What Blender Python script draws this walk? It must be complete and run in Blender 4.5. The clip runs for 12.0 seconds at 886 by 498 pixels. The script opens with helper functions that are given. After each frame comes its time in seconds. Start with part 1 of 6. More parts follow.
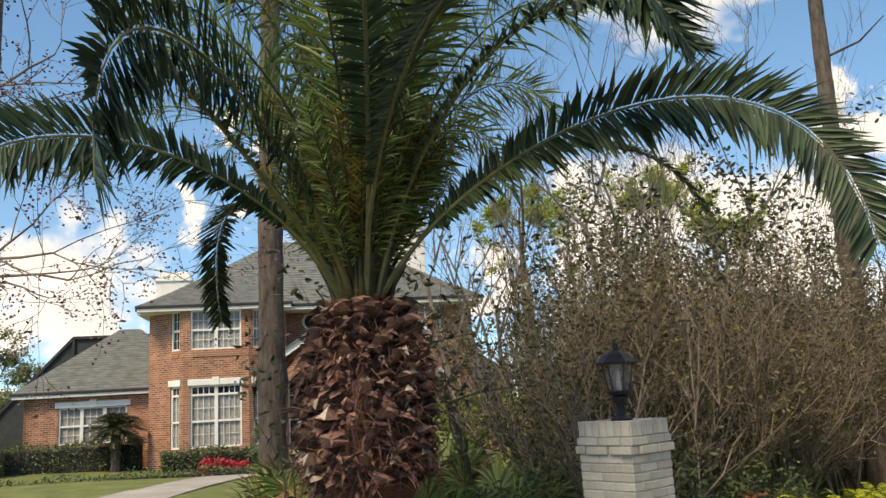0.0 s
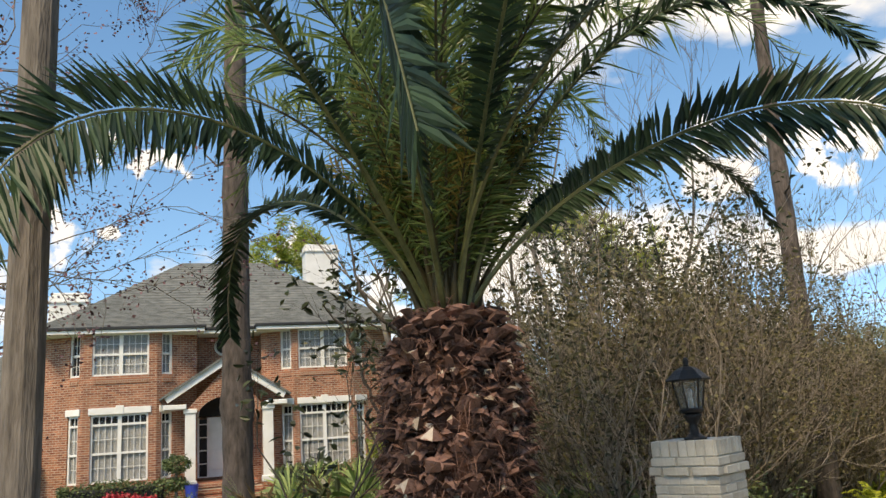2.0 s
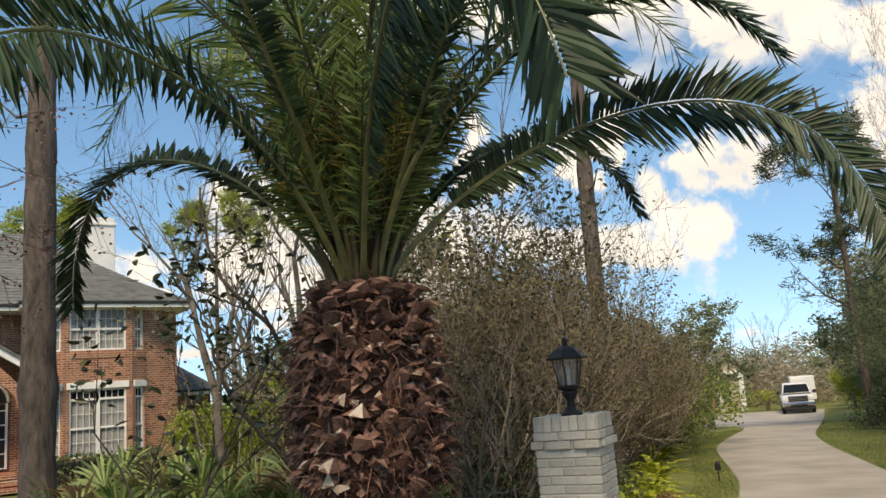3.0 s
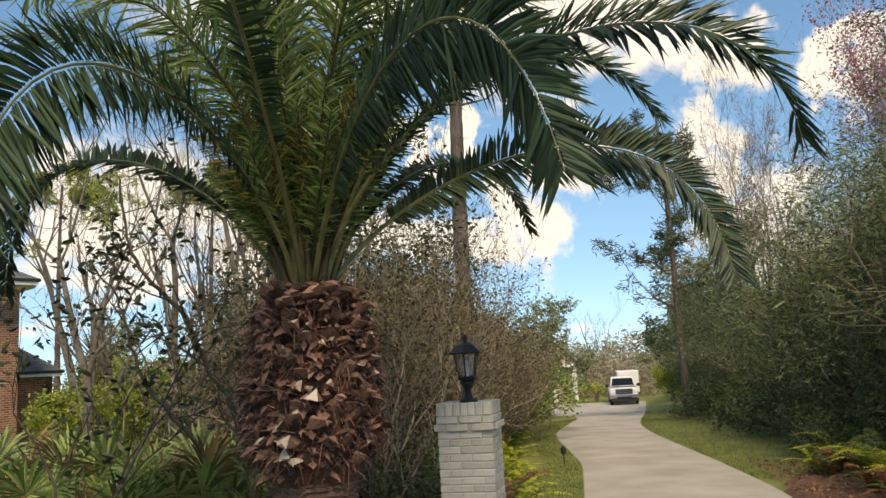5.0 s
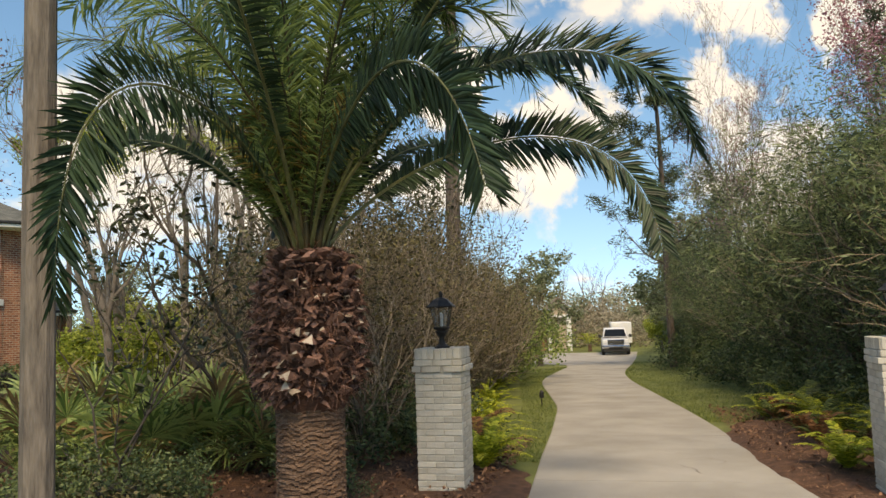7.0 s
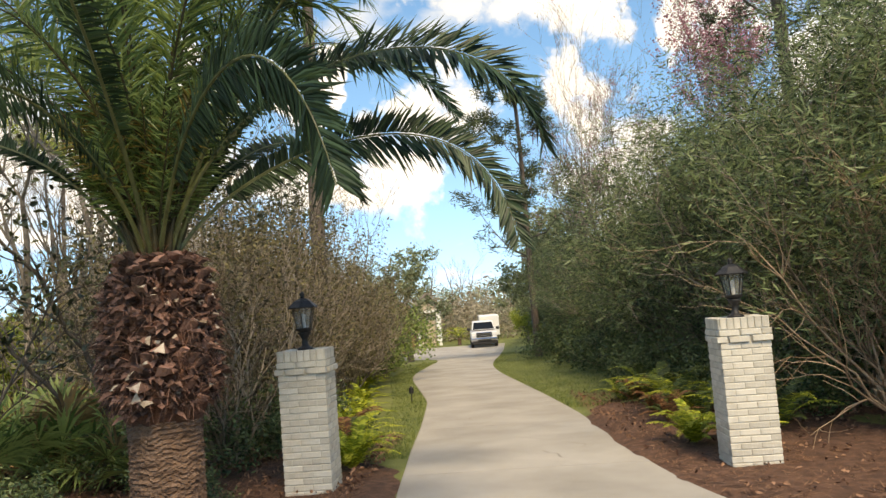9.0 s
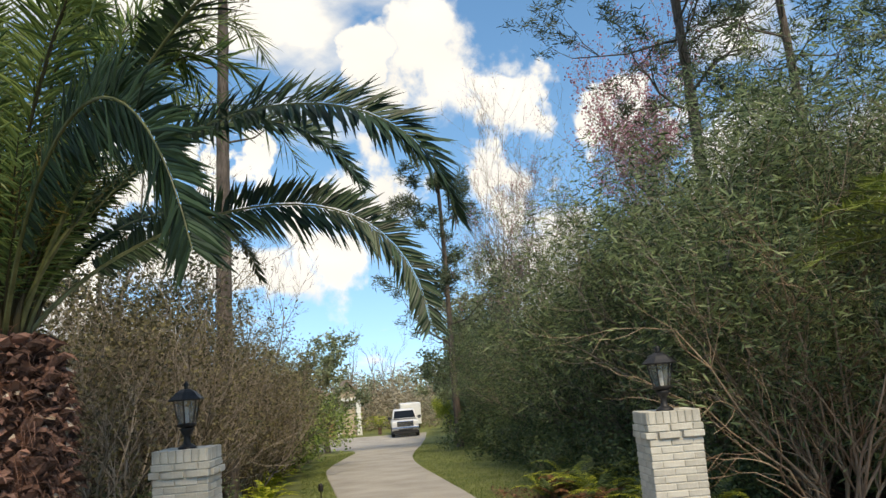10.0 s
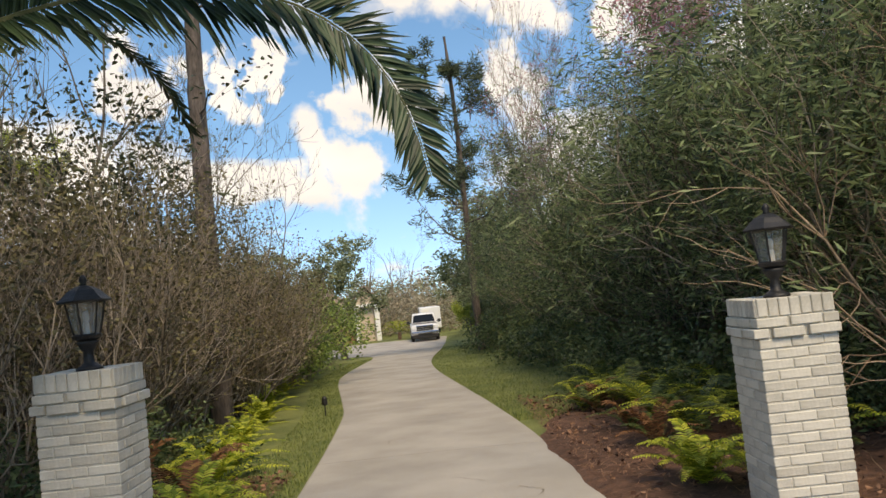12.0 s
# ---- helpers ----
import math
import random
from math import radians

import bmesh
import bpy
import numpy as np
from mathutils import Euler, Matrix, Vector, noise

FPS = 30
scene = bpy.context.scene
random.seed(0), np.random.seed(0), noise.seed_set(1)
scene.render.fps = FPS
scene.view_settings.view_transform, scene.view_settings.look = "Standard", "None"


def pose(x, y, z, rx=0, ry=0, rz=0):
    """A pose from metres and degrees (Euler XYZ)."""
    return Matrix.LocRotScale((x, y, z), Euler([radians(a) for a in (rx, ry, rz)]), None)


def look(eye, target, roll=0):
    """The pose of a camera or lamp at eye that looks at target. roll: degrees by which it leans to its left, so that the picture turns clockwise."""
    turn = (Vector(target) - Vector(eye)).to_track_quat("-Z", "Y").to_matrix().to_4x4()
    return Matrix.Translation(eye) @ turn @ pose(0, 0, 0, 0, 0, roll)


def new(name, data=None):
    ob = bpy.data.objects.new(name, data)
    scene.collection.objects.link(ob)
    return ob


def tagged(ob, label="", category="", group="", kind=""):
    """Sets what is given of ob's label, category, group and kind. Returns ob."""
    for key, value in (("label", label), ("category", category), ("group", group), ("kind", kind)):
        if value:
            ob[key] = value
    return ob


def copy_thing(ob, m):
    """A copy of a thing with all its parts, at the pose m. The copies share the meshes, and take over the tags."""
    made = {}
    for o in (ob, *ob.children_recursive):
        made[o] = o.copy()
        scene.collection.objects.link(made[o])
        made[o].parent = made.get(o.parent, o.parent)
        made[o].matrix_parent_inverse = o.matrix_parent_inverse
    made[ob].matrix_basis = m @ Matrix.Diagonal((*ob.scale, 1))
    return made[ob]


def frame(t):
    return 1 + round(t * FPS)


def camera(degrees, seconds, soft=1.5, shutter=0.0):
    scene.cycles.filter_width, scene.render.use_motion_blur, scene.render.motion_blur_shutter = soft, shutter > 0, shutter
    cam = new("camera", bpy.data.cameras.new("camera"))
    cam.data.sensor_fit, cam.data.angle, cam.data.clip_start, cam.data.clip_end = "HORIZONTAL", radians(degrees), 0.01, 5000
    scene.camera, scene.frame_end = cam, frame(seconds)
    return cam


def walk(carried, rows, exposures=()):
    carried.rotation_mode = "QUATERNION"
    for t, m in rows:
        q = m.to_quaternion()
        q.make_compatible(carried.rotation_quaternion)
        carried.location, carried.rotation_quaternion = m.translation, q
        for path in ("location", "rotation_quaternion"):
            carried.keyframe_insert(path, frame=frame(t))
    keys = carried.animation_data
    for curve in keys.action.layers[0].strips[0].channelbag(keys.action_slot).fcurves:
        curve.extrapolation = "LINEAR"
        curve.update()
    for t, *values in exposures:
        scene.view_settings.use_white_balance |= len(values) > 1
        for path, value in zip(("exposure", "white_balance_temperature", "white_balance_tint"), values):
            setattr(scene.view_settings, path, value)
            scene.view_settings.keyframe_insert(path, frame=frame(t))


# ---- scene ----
cam = camera(58.5, 12.0)
METRES, EYE, TILT, LEAN, TURN = 8.5, 1.73, 0.0, 0.0, 0.0
ROWS = [
    (0.0, 0.0, 0.0, 0.0, 0.61, 10.8, 3.2),
    (0.5, -0.0212, 0.0161, 0.0036, 1.91, 10.7, 2.62),
    (1.0, -0.0602, 0.0273, 0.0022, 0.5, 12.2, 2.28),
    (1.5, -0.1134, 0.0387, 0.0036, -3.48, 12.1, 2.86),
    (2.0, -0.1622, 0.0641, 0.0021, -7.76, 12.34, 3.78),
    (2.5, -0.2168, 0.0895, 0.0024, -14.94, 11.43, 4.08),
    (3.0, -0.2628, 0.1121, 0.003, -24.36, 10.2, 4.38),
    (5.0, -0.3747, 0.0567, 0.009, -35.74, 8.62, 3.23),
    (5.5, -0.3863, 0.0204, 0.0099, -37.29, 6.24, 1.78),
    (6.0, -0.3991, -0.019, 0.0132, -37.5, 5.92, 1.17),
    (6.5, -0.4136, -0.0542, 0.0136, -35.66, 5.89, 1.42),
    (7.0, -0.4359, -0.0787, 0.0129, -35.67, 4.84, 1.95),
    (7.5, -0.4479, -0.0918, 0.0149, -37.77, 3.11, 2.33),
    (9.5, -0.3959, -0.0675, 0.0121, -48.28, 6.61, 4.4),
    (10.0, -0.3508, -0.0357, 0.0163, -50.51, 9.94, 4.39),
    (10.5, -0.3033, 0.0078, 0.0145, -49.75, 9.99, 5.01),
    (11.0, -0.244, 0.0548, 0.0096, -48.78, 6.39, 4.92),
    (11.5, -0.1865, 0.0964, 0.0027, -49.26, 4.0, 5.4),
    (12.0, -0.124, 0.1429, 0.0011, -49.04, 3.27, 6.04),
]

LIGHT = [(0.0, 0.22, 9300, 10), (1.0, 0.3, 9400, 10), (2.0, 0.24, 9000, 10), (3.0, 0.06, 9200, 10), (5.0, 0.11, 9500, 10), (7.5, 0.06, 9900, 10), (9.5, 0.46, 9100, 8), (10.0, 0.1, 8400, 7), (10.5, -0.1, 8300, 8), (11.5, -0.08, 8800, 10), (12.0, 0.04, 8800, 11)]
walk(cam, [(t, pose(0, 0, EYE, TILT, LEAN, TURN) @ pose(METRES * x, METRES * y, METRES * z, 90 + pitch, roll, yaw)) for t, x, y, z, yaw, pitch, roll in ROWS], LIGHT)

# ---- world and sun ----
SUN_TO = Vector((-0.42, -0.76, 1.05)).normalized()
world = bpy.data.worlds.new("sky")
scene.world = world
world.use_nodes = True
wn, wl = world.node_tree.nodes, world.node_tree.links
sky = wn.new("ShaderNodeTexSky")
sky.sky_type, sky.sun_disc = "NISHITA", False
sky.sun_elevation = math.asin(SUN_TO.z)
sky.sun_rotation = math.atan2(SUN_TO.x, SUN_TO.y)
sky.air_density, sky.dust_density, sky.ozone_density = 1.0, 0.0, 3.0
tc = wn.new("ShaderNodeTexCoord")
sep = wn.new("ShaderNodeSeparateXYZ")
wl.new(tc.outputs["Generated"], sep.inputs[0])
clear = wn.new("ShaderNodeVectorMath")
clear.operation = "MULTIPLY_ADD"
clear.inputs[1].default_value, clear.inputs[2].default_value = (1, 1, 0.85), (0, 0, 0.13)
wl.new(tc.outputs["Generated"], clear.inputs[0])
wl.new(clear.outputs[0], sky.inputs["Vector"])


def wmath(op, a, b, clamp=False):
    n = wn.new("ShaderNodeMath")
    n.operation, n.use_clamp = op, clamp
    for i, v in enumerate((a, b)):
        if hasattr(v, "is_linked"):
            wl.new(v, n.inputs[i])
        else:
            n.inputs[i].default_value = v
    return n.outputs[0]


lift = wmath("ADD", wmath("MAXIMUM", sep.outputs["Z"], 0.0), 0.22)
flat = wn.new("ShaderNodeCombineXYZ")
wl.new(wmath("DIVIDE", sep.outputs["X"], lift), flat.inputs[0])
wl.new(wmath("DIVIDE", sep.outputs["Y"], lift), flat.inputs[1])
flat.inputs[2].default_value = 5.7
puff = wn.new("ShaderNodeTexNoise")
puff.inputs["Scale"].default_value, puff.inputs["Detail"].default_value, puff.inputs["Roughness"].default_value = 1.35, 9.0, 0.52
wl.new(flat.outputs[0], puff.inputs["Vector"])
ramp = wn.new("ShaderNodeValToRGB")
ramp.color_ramp.elements[0].position, ramp.color_ramp.elements[1].position = 0.53, 0.6
wl.new(puff.outputs["Fac"], ramp.inputs[0])
shade = wn.new("ShaderNodeTexNoise")
shade.inputs["Scale"].default_value, shade.inputs["Detail"].default_value = 3.0, 5.0
wl.new(flat.outputs[0], shade.inputs["Vector"])
cloud = wn.new("ShaderNodeMixRGB")
cloud.inputs[1].default_value, cloud.inputs[2].default_value = (4.5, 4.9, 5.8, 1), (7.9, 8.2, 8.9, 1)
wl.new(shade.outputs["Fac"], cloud.inputs[0])
mixw = wn.new("ShaderNodeMixRGB")
# cumulus banks: azimuth from north, elevation and radius in degrees
BANKS = [(52, 23, 5.5), (57.5, 20, 4.2), (57, 14.5, 3.8), (46, 23.5, 3), (37.3, 16.8, 2), (41.8, 10, 4.5), (38, 8.5, 3), (66.4, 17.8, 3), (74, 14.5, 5.5), (82, 12, 5), (47, 14.5, 3.4), (-2.7, 14, 2), (-16.4, 13.9, 1.6),
         (34, 15.5, 2.2), (-11, 18, 1.7), (-26, 8, 6), (-18.3, 13.6, 2.6), (-15.2, 20.7, 1.6), (13, 11.5, 5.5), (24, 9, 6), (30, 16.1, 2.4), (3, 8, 4), (-38, 9, 6), (60, 5, 5), (70, 6, 7)]
billow = wn.new("ShaderNodeTexNoise")
billow.inputs["Scale"].default_value, billow.inputs["Detail"].default_value, billow.inputs["Roughness"].default_value = 11.0, 7.0, 0.55
wl.new(tc.outputs["Generated"], billow.inputs["Vector"])
push = wn.new("ShaderNodeVectorMath")
push.operation = "MULTIPLY_ADD"
push.inputs[1].default_value, push.inputs[2].default_value = (0.3, 0.3, 0.2), (-0.15, -0.15, -0.1)
wl.new(billow.outputs["Color"], push.inputs[0])
bent = wn.new("ShaderNodeVectorMath")
bent.operation = "ADD"
wl.new(tc.outputs["Generated"], bent.inputs[0])
wl.new(push.outputs[0], bent.inputs[1])
cover = None
for az, el, size in BANKS:
    az, el = radians(az), radians(el)
    gap = wn.new("ShaderNodeVectorMath")
    gap.operation = "DISTANCE"
    gap.inputs[1].default_value = (math.sin(az) * math.cos(el), math.cos(az) * math.cos(el), math.sin(el))
    wl.new(bent.outputs[0], gap.inputs[0])
    bank = wmath("SUBTRACT", 1.0, wmath("DIVIDE", gap.outputs["Value"], radians(size * 0.82)))
    cover = bank if cover is None else wmath("MAXIMUM", cover, bank)
edge = wn.new("ShaderNodeMapRange")
edge.interpolation_type = "SMOOTHSTEP"
edge.inputs["From Min"].default_value, edge.inputs["From Max"].default_value = -0.2, 0.32
wl.new(cover, edge.inputs["Value"])
wl.new(wmath("MAXIMUM", ramp.outputs[0], edge.outputs[0]), mixw.inputs[0])
deep = wn.new("ShaderNodeHueSaturation")
deep.inputs["Hue"].default_value, deep.inputs["Saturation"].default_value, deep.inputs["Value"].default_value = 0.5, 1.2, 1.56
wl.new(sky.outputs[0], deep.inputs["Color"])
wl.new(deep.outputs[0], mixw.inputs[1])
wl.new(cloud.outputs[0], mixw.inputs[2])
back = wn["Background"]
back.inputs["Strength"].default_value = 0.15
wl.new(mixw.outputs[0], back.inputs["Color"])

sun_data = bpy.data.lights.new("sun", "SUN")
sun_data.energy, sun_data.angle, sun_data.color = 3.5, radians(16), (1.0, 0.91, 0.78)
sun = new("sun", sun_data)
sun.matrix_world = look(SUN_TO * 60, (0, 0, 0))


# ---- materials ----
def material(name, dark, light, rough=0.8, scale=4.0, detail=8.0, bump=0.3, bump_scale=40.0, metal=0.0, island=0.0, glow_through=0.0, stretch=(1, 1, 1), spec=0.5, piece=0.0):
    """A surface mottled between two colours at two scales, with fine relief."""
    m = bpy.data.materials.new(name)
    m.use_nodes = True
    n, l = m.node_tree.nodes, m.node_tree.links
    p = n["Principled BSDF"]
    p.inputs["Roughness"].default_value, p.inputs["Metallic"].default_value = rough, metal
    p.inputs["Specular IOR Level"].default_value = spec
    co = n.new("ShaderNodeTexCoord")
    mp = n.new("ShaderNodeMapping")
    mp.inputs["Scale"].default_value = stretch
    l.new(co.outputs["Object"], mp.inputs[0])
    a, b = n.new("ShaderNodeTexNoise"), n.new("ShaderNodeTexNoise")
    a.inputs["Scale"].default_value, a.inputs["Detail"].default_value = scale, detail
    b.inputs["Scale"].default_value, b.inputs["Detail"].default_value = bump_scale, 6.0
    l.new(mp.outputs[0], a.inputs["Vector"])
    l.new(mp.outputs[0], b.inputs["Vector"])
    mixed = n.new("ShaderNodeMixRGB")
    mixed.inputs[1].default_value, mixed.inputs[2].default_value = (*dark, 1), (*light, 1)
    r = n.new("ShaderNodeValToRGB")
    r.color_ramp.elements[0].position, r.color_ramp.elements[1].position = 0.32, 0.68
    add = n.new("ShaderNodeMath")
    add.operation = "MULTIPLY_ADD"
    add.inputs[1].default_value, add.inputs[2].default_value = 0.35, 0.0
    l.new(b.outputs["Fac"], add.inputs[0])
    add2 = n.new("ShaderNodeMath")
    add2.operation = "MULTIPLY_ADD"
    add2.inputs[1].default_value = 0.65
    l.new(a.outputs["Fac"], add2.inputs[0])
    l.new(add.outputs[0], add2.inputs[2])
    fac = add2.outputs[0]
    for amount, node, socket in ((island, "ShaderNodeNewGeometry", "Random Per Island"), (piece, "ShaderNodeObjectInfo", "Random")):
        if amount:
            rnd = n.new(node)
            k = n.new("ShaderNodeMath")
            k.operation = "MULTIPLY_ADD"
            k.inputs[1].default_value, k.inputs[2].default_value = amount, -amount / 2
            l.new(rnd.outputs[socket], k.inputs[0])
            s = n.new("ShaderNodeMath")
            s.operation = "ADD"
            l.new(fac, s.inputs[0])
            l.new(k.outputs[0], s.inputs[1])
            fac = s.outputs[0]
    l.new(fac, r.inputs[0])
    l.new(r.outputs[0], mixed.inputs[0])
    l.new(mixed.outputs[0], p.inputs["Base Color"])
    if bump:
        bp = n.new("ShaderNodeBump")
        bp.inputs["Strength"].default_value, bp.inputs["Distance"].default_value = bump, 0.02
        l.new(b.outputs["Fac"], bp.inputs["Height"])
        l.new(bp.outputs[0], p.inputs["Normal"])
    if glow_through:
        t = n.new("ShaderNodeBsdfTranslucent")
        l.new(mixed.outputs[0], t.inputs["Color"])
        ms = n.new("ShaderNodeMixShader")
        ms.inputs[0].default_value = glow_through
        l.new(p.outputs[0], ms.inputs[1])
        l.new(t.outputs[0], ms.inputs[2])
        l.new(ms.outputs[0], n["Material Output"].inputs["Surface"])
    return m


def glass(name, tint=(0.9, 0.95, 0.95), rough=0.02, alpha=0.35, spec=0.5):
    m = bpy.data.materials.new(name)
    m.use_nodes = True
    n, l = m.node_tree.nodes, m.node_tree.links
    p = n["Principled BSDF"]
    p.inputs["Base Color"].default_value = (*tint, 1)
    p.inputs["Roughness"].default_value = rough
    p.inputs["Alpha"].default_value = alpha
    p.inputs["Specular IOR Level"].default_value = spec
    return m


M_GRASS = material("lawn", (0.07, 0.1, 0.022), (0.22, 0.235, 0.072), 0.95, 1.2, 8, 0.8, 60)
M_BLADE = material("grass_blade", (0.06, 0.1, 0.018), (0.23, 0.27, 0.07), 0.7, 1.5, 3, 0, 20, island=0.8, glow_through=0.25)
M_MULCH = material("pine_straw", (0.042, 0.019, 0.012), (0.18, 0.09, 0.055), 0.95, 9, 8, 1.0, 70)
M_STRAW = material("needle_litter", (0.08, 0.035, 0.021), (0.29, 0.155, 0.088), 0.8, 9, 4, 0, 70, island=0.9)
M_CONC = material("concrete", (0.26, 0.242, 0.214), (0.45, 0.424, 0.386), 0.9, 0.9, 10, 0.25, 120)
M_STAIN = material("damp_stain", (0.14, 0.125, 0.105), (0.24, 0.215, 0.18), 0.9, 6, 6, 0, 60)
M_WBRICK = material("white_painted_brick", (0.41, 0.388, 0.335), (0.6, 0.572, 0.5), 0.7, 7, 8, 0.16, 60, piece=0.3)
M_WMORTAR = material("painted_mortar", (0.4, 0.385, 0.335), (0.56, 0.54, 0.48), 0.9, 12, 6, 0.4, 90)
M_BLACK = material("black_cast_metal", (0.008, 0.008, 0.009), (0.022, 0.022, 0.024), 0.5, 20, 4, 0.2, 160, metal=0.2)
M_LGLASS = glass("lantern_glass", (0.3, 0.31, 0.29), 0.08, 0.4)
M_BOOT = material("palm_boot", (0.05, 0.024, 0.018), (0.3, 0.162, 0.125), 0.9, 9, 8, 0.8, 60, piece=0.55)
M_TORN = material("torn_boot", (0.042, 0.02, 0.015), (0.23, 0.122, 0.094), 0.95, 9, 6, 0.5, 60, island=0.9)
M_BOOTCUT = material("cut_boot_face", (0.3, 0.23, 0.17), (0.58, 0.49, 0.4), 0.85, 14, 6, 0.4, 80, piece=0.4)
M_GREENCUT = material("fresh_cut_boot", (0.36, 0.34, 0.2), (0.62, 0.6, 0.42), 0.8, 14, 6, 0.3, 80)
M_FIBRE = material("palm_fibre", (0.04, 0.016, 0.01), (0.16, 0.07, 0.044), 0.95, 14, 8, 1.0, 50, stretch=(1, 1, 4))
M_TRUNK = material("palm_trunk", (0.03, 0.014, 0.009), (0.3, 0.185, 0.125), 0.92, 6, 8, 1.0, 30, stretch=(1, 1, 5))
# outer leaflets, darkened in colour to look backlit
M_FROND = material("palm_leaflet", (0.009, 0.026, 0.012), (0.046, 0.086, 0.04), 0.5, 2.5, 4, 0, 20, island=0.7, glow_through=0.2, spec=0.4)
# brighter leaflet copy: sun through the crown's middle is in the colour
M_SUNLEAF = material("sunlit_palm_leaflet", (0.05, 0.092, 0.022), (0.21, 0.28, 0.075), 0.45, 2.5, 4, 0, 20, island=0.7, glow_through=0.25)
M_FEATHER = material("light_feather_leaf", (0.09, 0.13, 0.025), (0.3, 0.36, 0.09), 0.5, 3, 4, 0, 20, island=0.8, glow_through=0.3)
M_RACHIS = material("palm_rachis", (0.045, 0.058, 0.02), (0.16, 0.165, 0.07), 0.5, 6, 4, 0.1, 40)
# inner leaflets, lightened in colour for the sunlit middle of the crown
M_MID = material("lit_inner_leaflet", (0.06, 0.115, 0.038), (0.25, 0.34, 0.125), 0.36, 2.5, 4, 0, 20, island=0.8, glow_through=0.5)
M_PINE = material("dark_pine_needles", (0.03, 0.048, 0.025), (0.11, 0.14, 0.07), 0.7, 1, 4, 0, 20, island=1.0, glow_through=0.15)
M_OLIVE = material("yellowing_leaflet", (0.09, 0.07, 0.015), (0.3, 0.235, 0.06), 0.6, 2.5, 4, 0, 20, island=0.8, glow_through=0.3)
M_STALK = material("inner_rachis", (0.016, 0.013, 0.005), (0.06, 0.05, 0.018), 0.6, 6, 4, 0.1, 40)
M_FALLEN = material("fallen_leaf", (0.07, 0.03, 0.018), (0.31, 0.17, 0.105), 0.85, 6, 4, 0, 30, island=1.0)
M_BUDDK = material("dark_bud", (0.07, 0.03, 0.035), (0.2, 0.1, 0.11), 0.8, 2, 4, 0, 20, island=1.0)
M_DRYLEAF = material("dry_palm_leaf", (0.14, 0.09, 0.04), (0.33, 0.22, 0.1), 0.7, 4, 4, 0, 30, island=0.6, glow_through=0.2)
M_BARK = material("pine_bark", (0.024, 0.019, 0.016), (0.17, 0.135, 0.115), 0.95, 5, 8, 1.0, 14, stretch=(2.2, 2.2, 0.6))
M_GREYBARK = material("grey_bark", (0.07, 0.058, 0.048), (0.25, 0.215, 0.18), 0.95, 5, 6, 0.5, 30)
M_TWIG = material("bare_twig", (0.1, 0.082, 0.064), (0.36, 0.3, 0.24), 0.9, 5, 6, 0.2, 30, island=0.8)
M_POLE = material("weathered_pole", (0.075, 0.063, 0.055), (0.24, 0.205, 0.175), 0.9, 6, 8, 0.6, 20, stretch=(4, 4, 0.6))
M_SPARSE = material("sparse_leaf", (0.055, 0.052, 0.024), (0.2, 0.172, 0.075), 0.6, 3, 4, 0, 20, island=1.0, glow_through=0.2)
M_DARKLEAF = material("dark_glossy_leaf", (0.02, 0.03, 0.014), (0.07, 0.085, 0.035), 0.4, 3, 4, 0, 20, island=0.8, glow_through=0.12)
M_OLEANDER = material("narrow_green_leaf", (0.045, 0.072, 0.032), (0.25, 0.315, 0.14), 0.5, 1.2, 4, 0, 20, island=1.0, glow_through=0.42)
M_BRUSH = material("pale_brush", (0.22, 0.18, 0.12), (0.48, 0.42, 0.31), 0.8, 1, 4, 0, 20, island=1.0, glow_through=0.35)
M_OAK = material("oak_leaf", (0.13, 0.16, 0.085), (0.36, 0.4, 0.23), 0.7, 1, 4, 0, 20, island=1.0, glow_through=0.4)
# sunlight on far needles and bushes is put into this bright colour
M_LIME = material("sunlit_pine_needles", (0.2, 0.26, 0.04), (0.48, 0.52, 0.11), 0.7, 1, 4, 0, 20, island=1.0, glow_through=0.5)
M_BUD = material("red_bud", (0.3, 0.1, 0.14), (0.52, 0.25, 0.32), 0.8, 2, 4, 0, 20, island=1.0, glow_through=0.2)
M_DIMBARK = material("dark_grey_bark", (0.025, 0.021, 0.018), (0.11, 0.095, 0.082), 0.95, 5, 6, 0.5, 30)
M_CANE = material("tan_cane", (0.13, 0.085, 0.052), (0.4, 0.29, 0.2), 0.85, 6, 6, 0.3, 40, stretch=(1, 1, 0.3), island=0.5)
M_LUSH = material("lush_green_leaf", (0.07, 0.125, 0.025), (0.3, 0.4, 0.1), 0.5, 1.5, 4, 0, 20, island=1.0, glow_through=0.3)
M_FERN = material("fern_leaf", (0.17, 0.23, 0.015), (0.5, 0.52, 0.06), 0.55, 3, 4, 0, 20, island=0.8, glow_through=0.3)
M_FERNDK = material("dark_fern_leaf", (0.042, 0.074, 0.017), (0.14, 0.175, 0.042), 0.55, 3, 4, 0, 20, island=0.8, glow_through=0.25)
M_RUST = material("dead_fern_leaf", (0.11, 0.045, 0.018), (0.3, 0.14, 0.06), 0.8, 3, 4, 0, 20, island=0.8, glow_through=0.2)
M_PALMETTO = material("palmetto_leaf", (0.08, 0.14, 0.036), (0.34, 0.43, 0.14), 0.5, 3, 4, 0, 20, island=0.8, glow_through=0.25)
M_HEDGE = material("hedge_leaf", (0.04, 0.072, 0.028), (0.14, 0.185, 0.07), 0.6, 3, 4, 0, 20, island=1.0, glow_through=0.15)
M_RED = material("red_flower", (0.25, 0.01, 0.02), (0.5, 0.03, 0.05), 0.6, 4, 3, 0, 20, island=0.6)
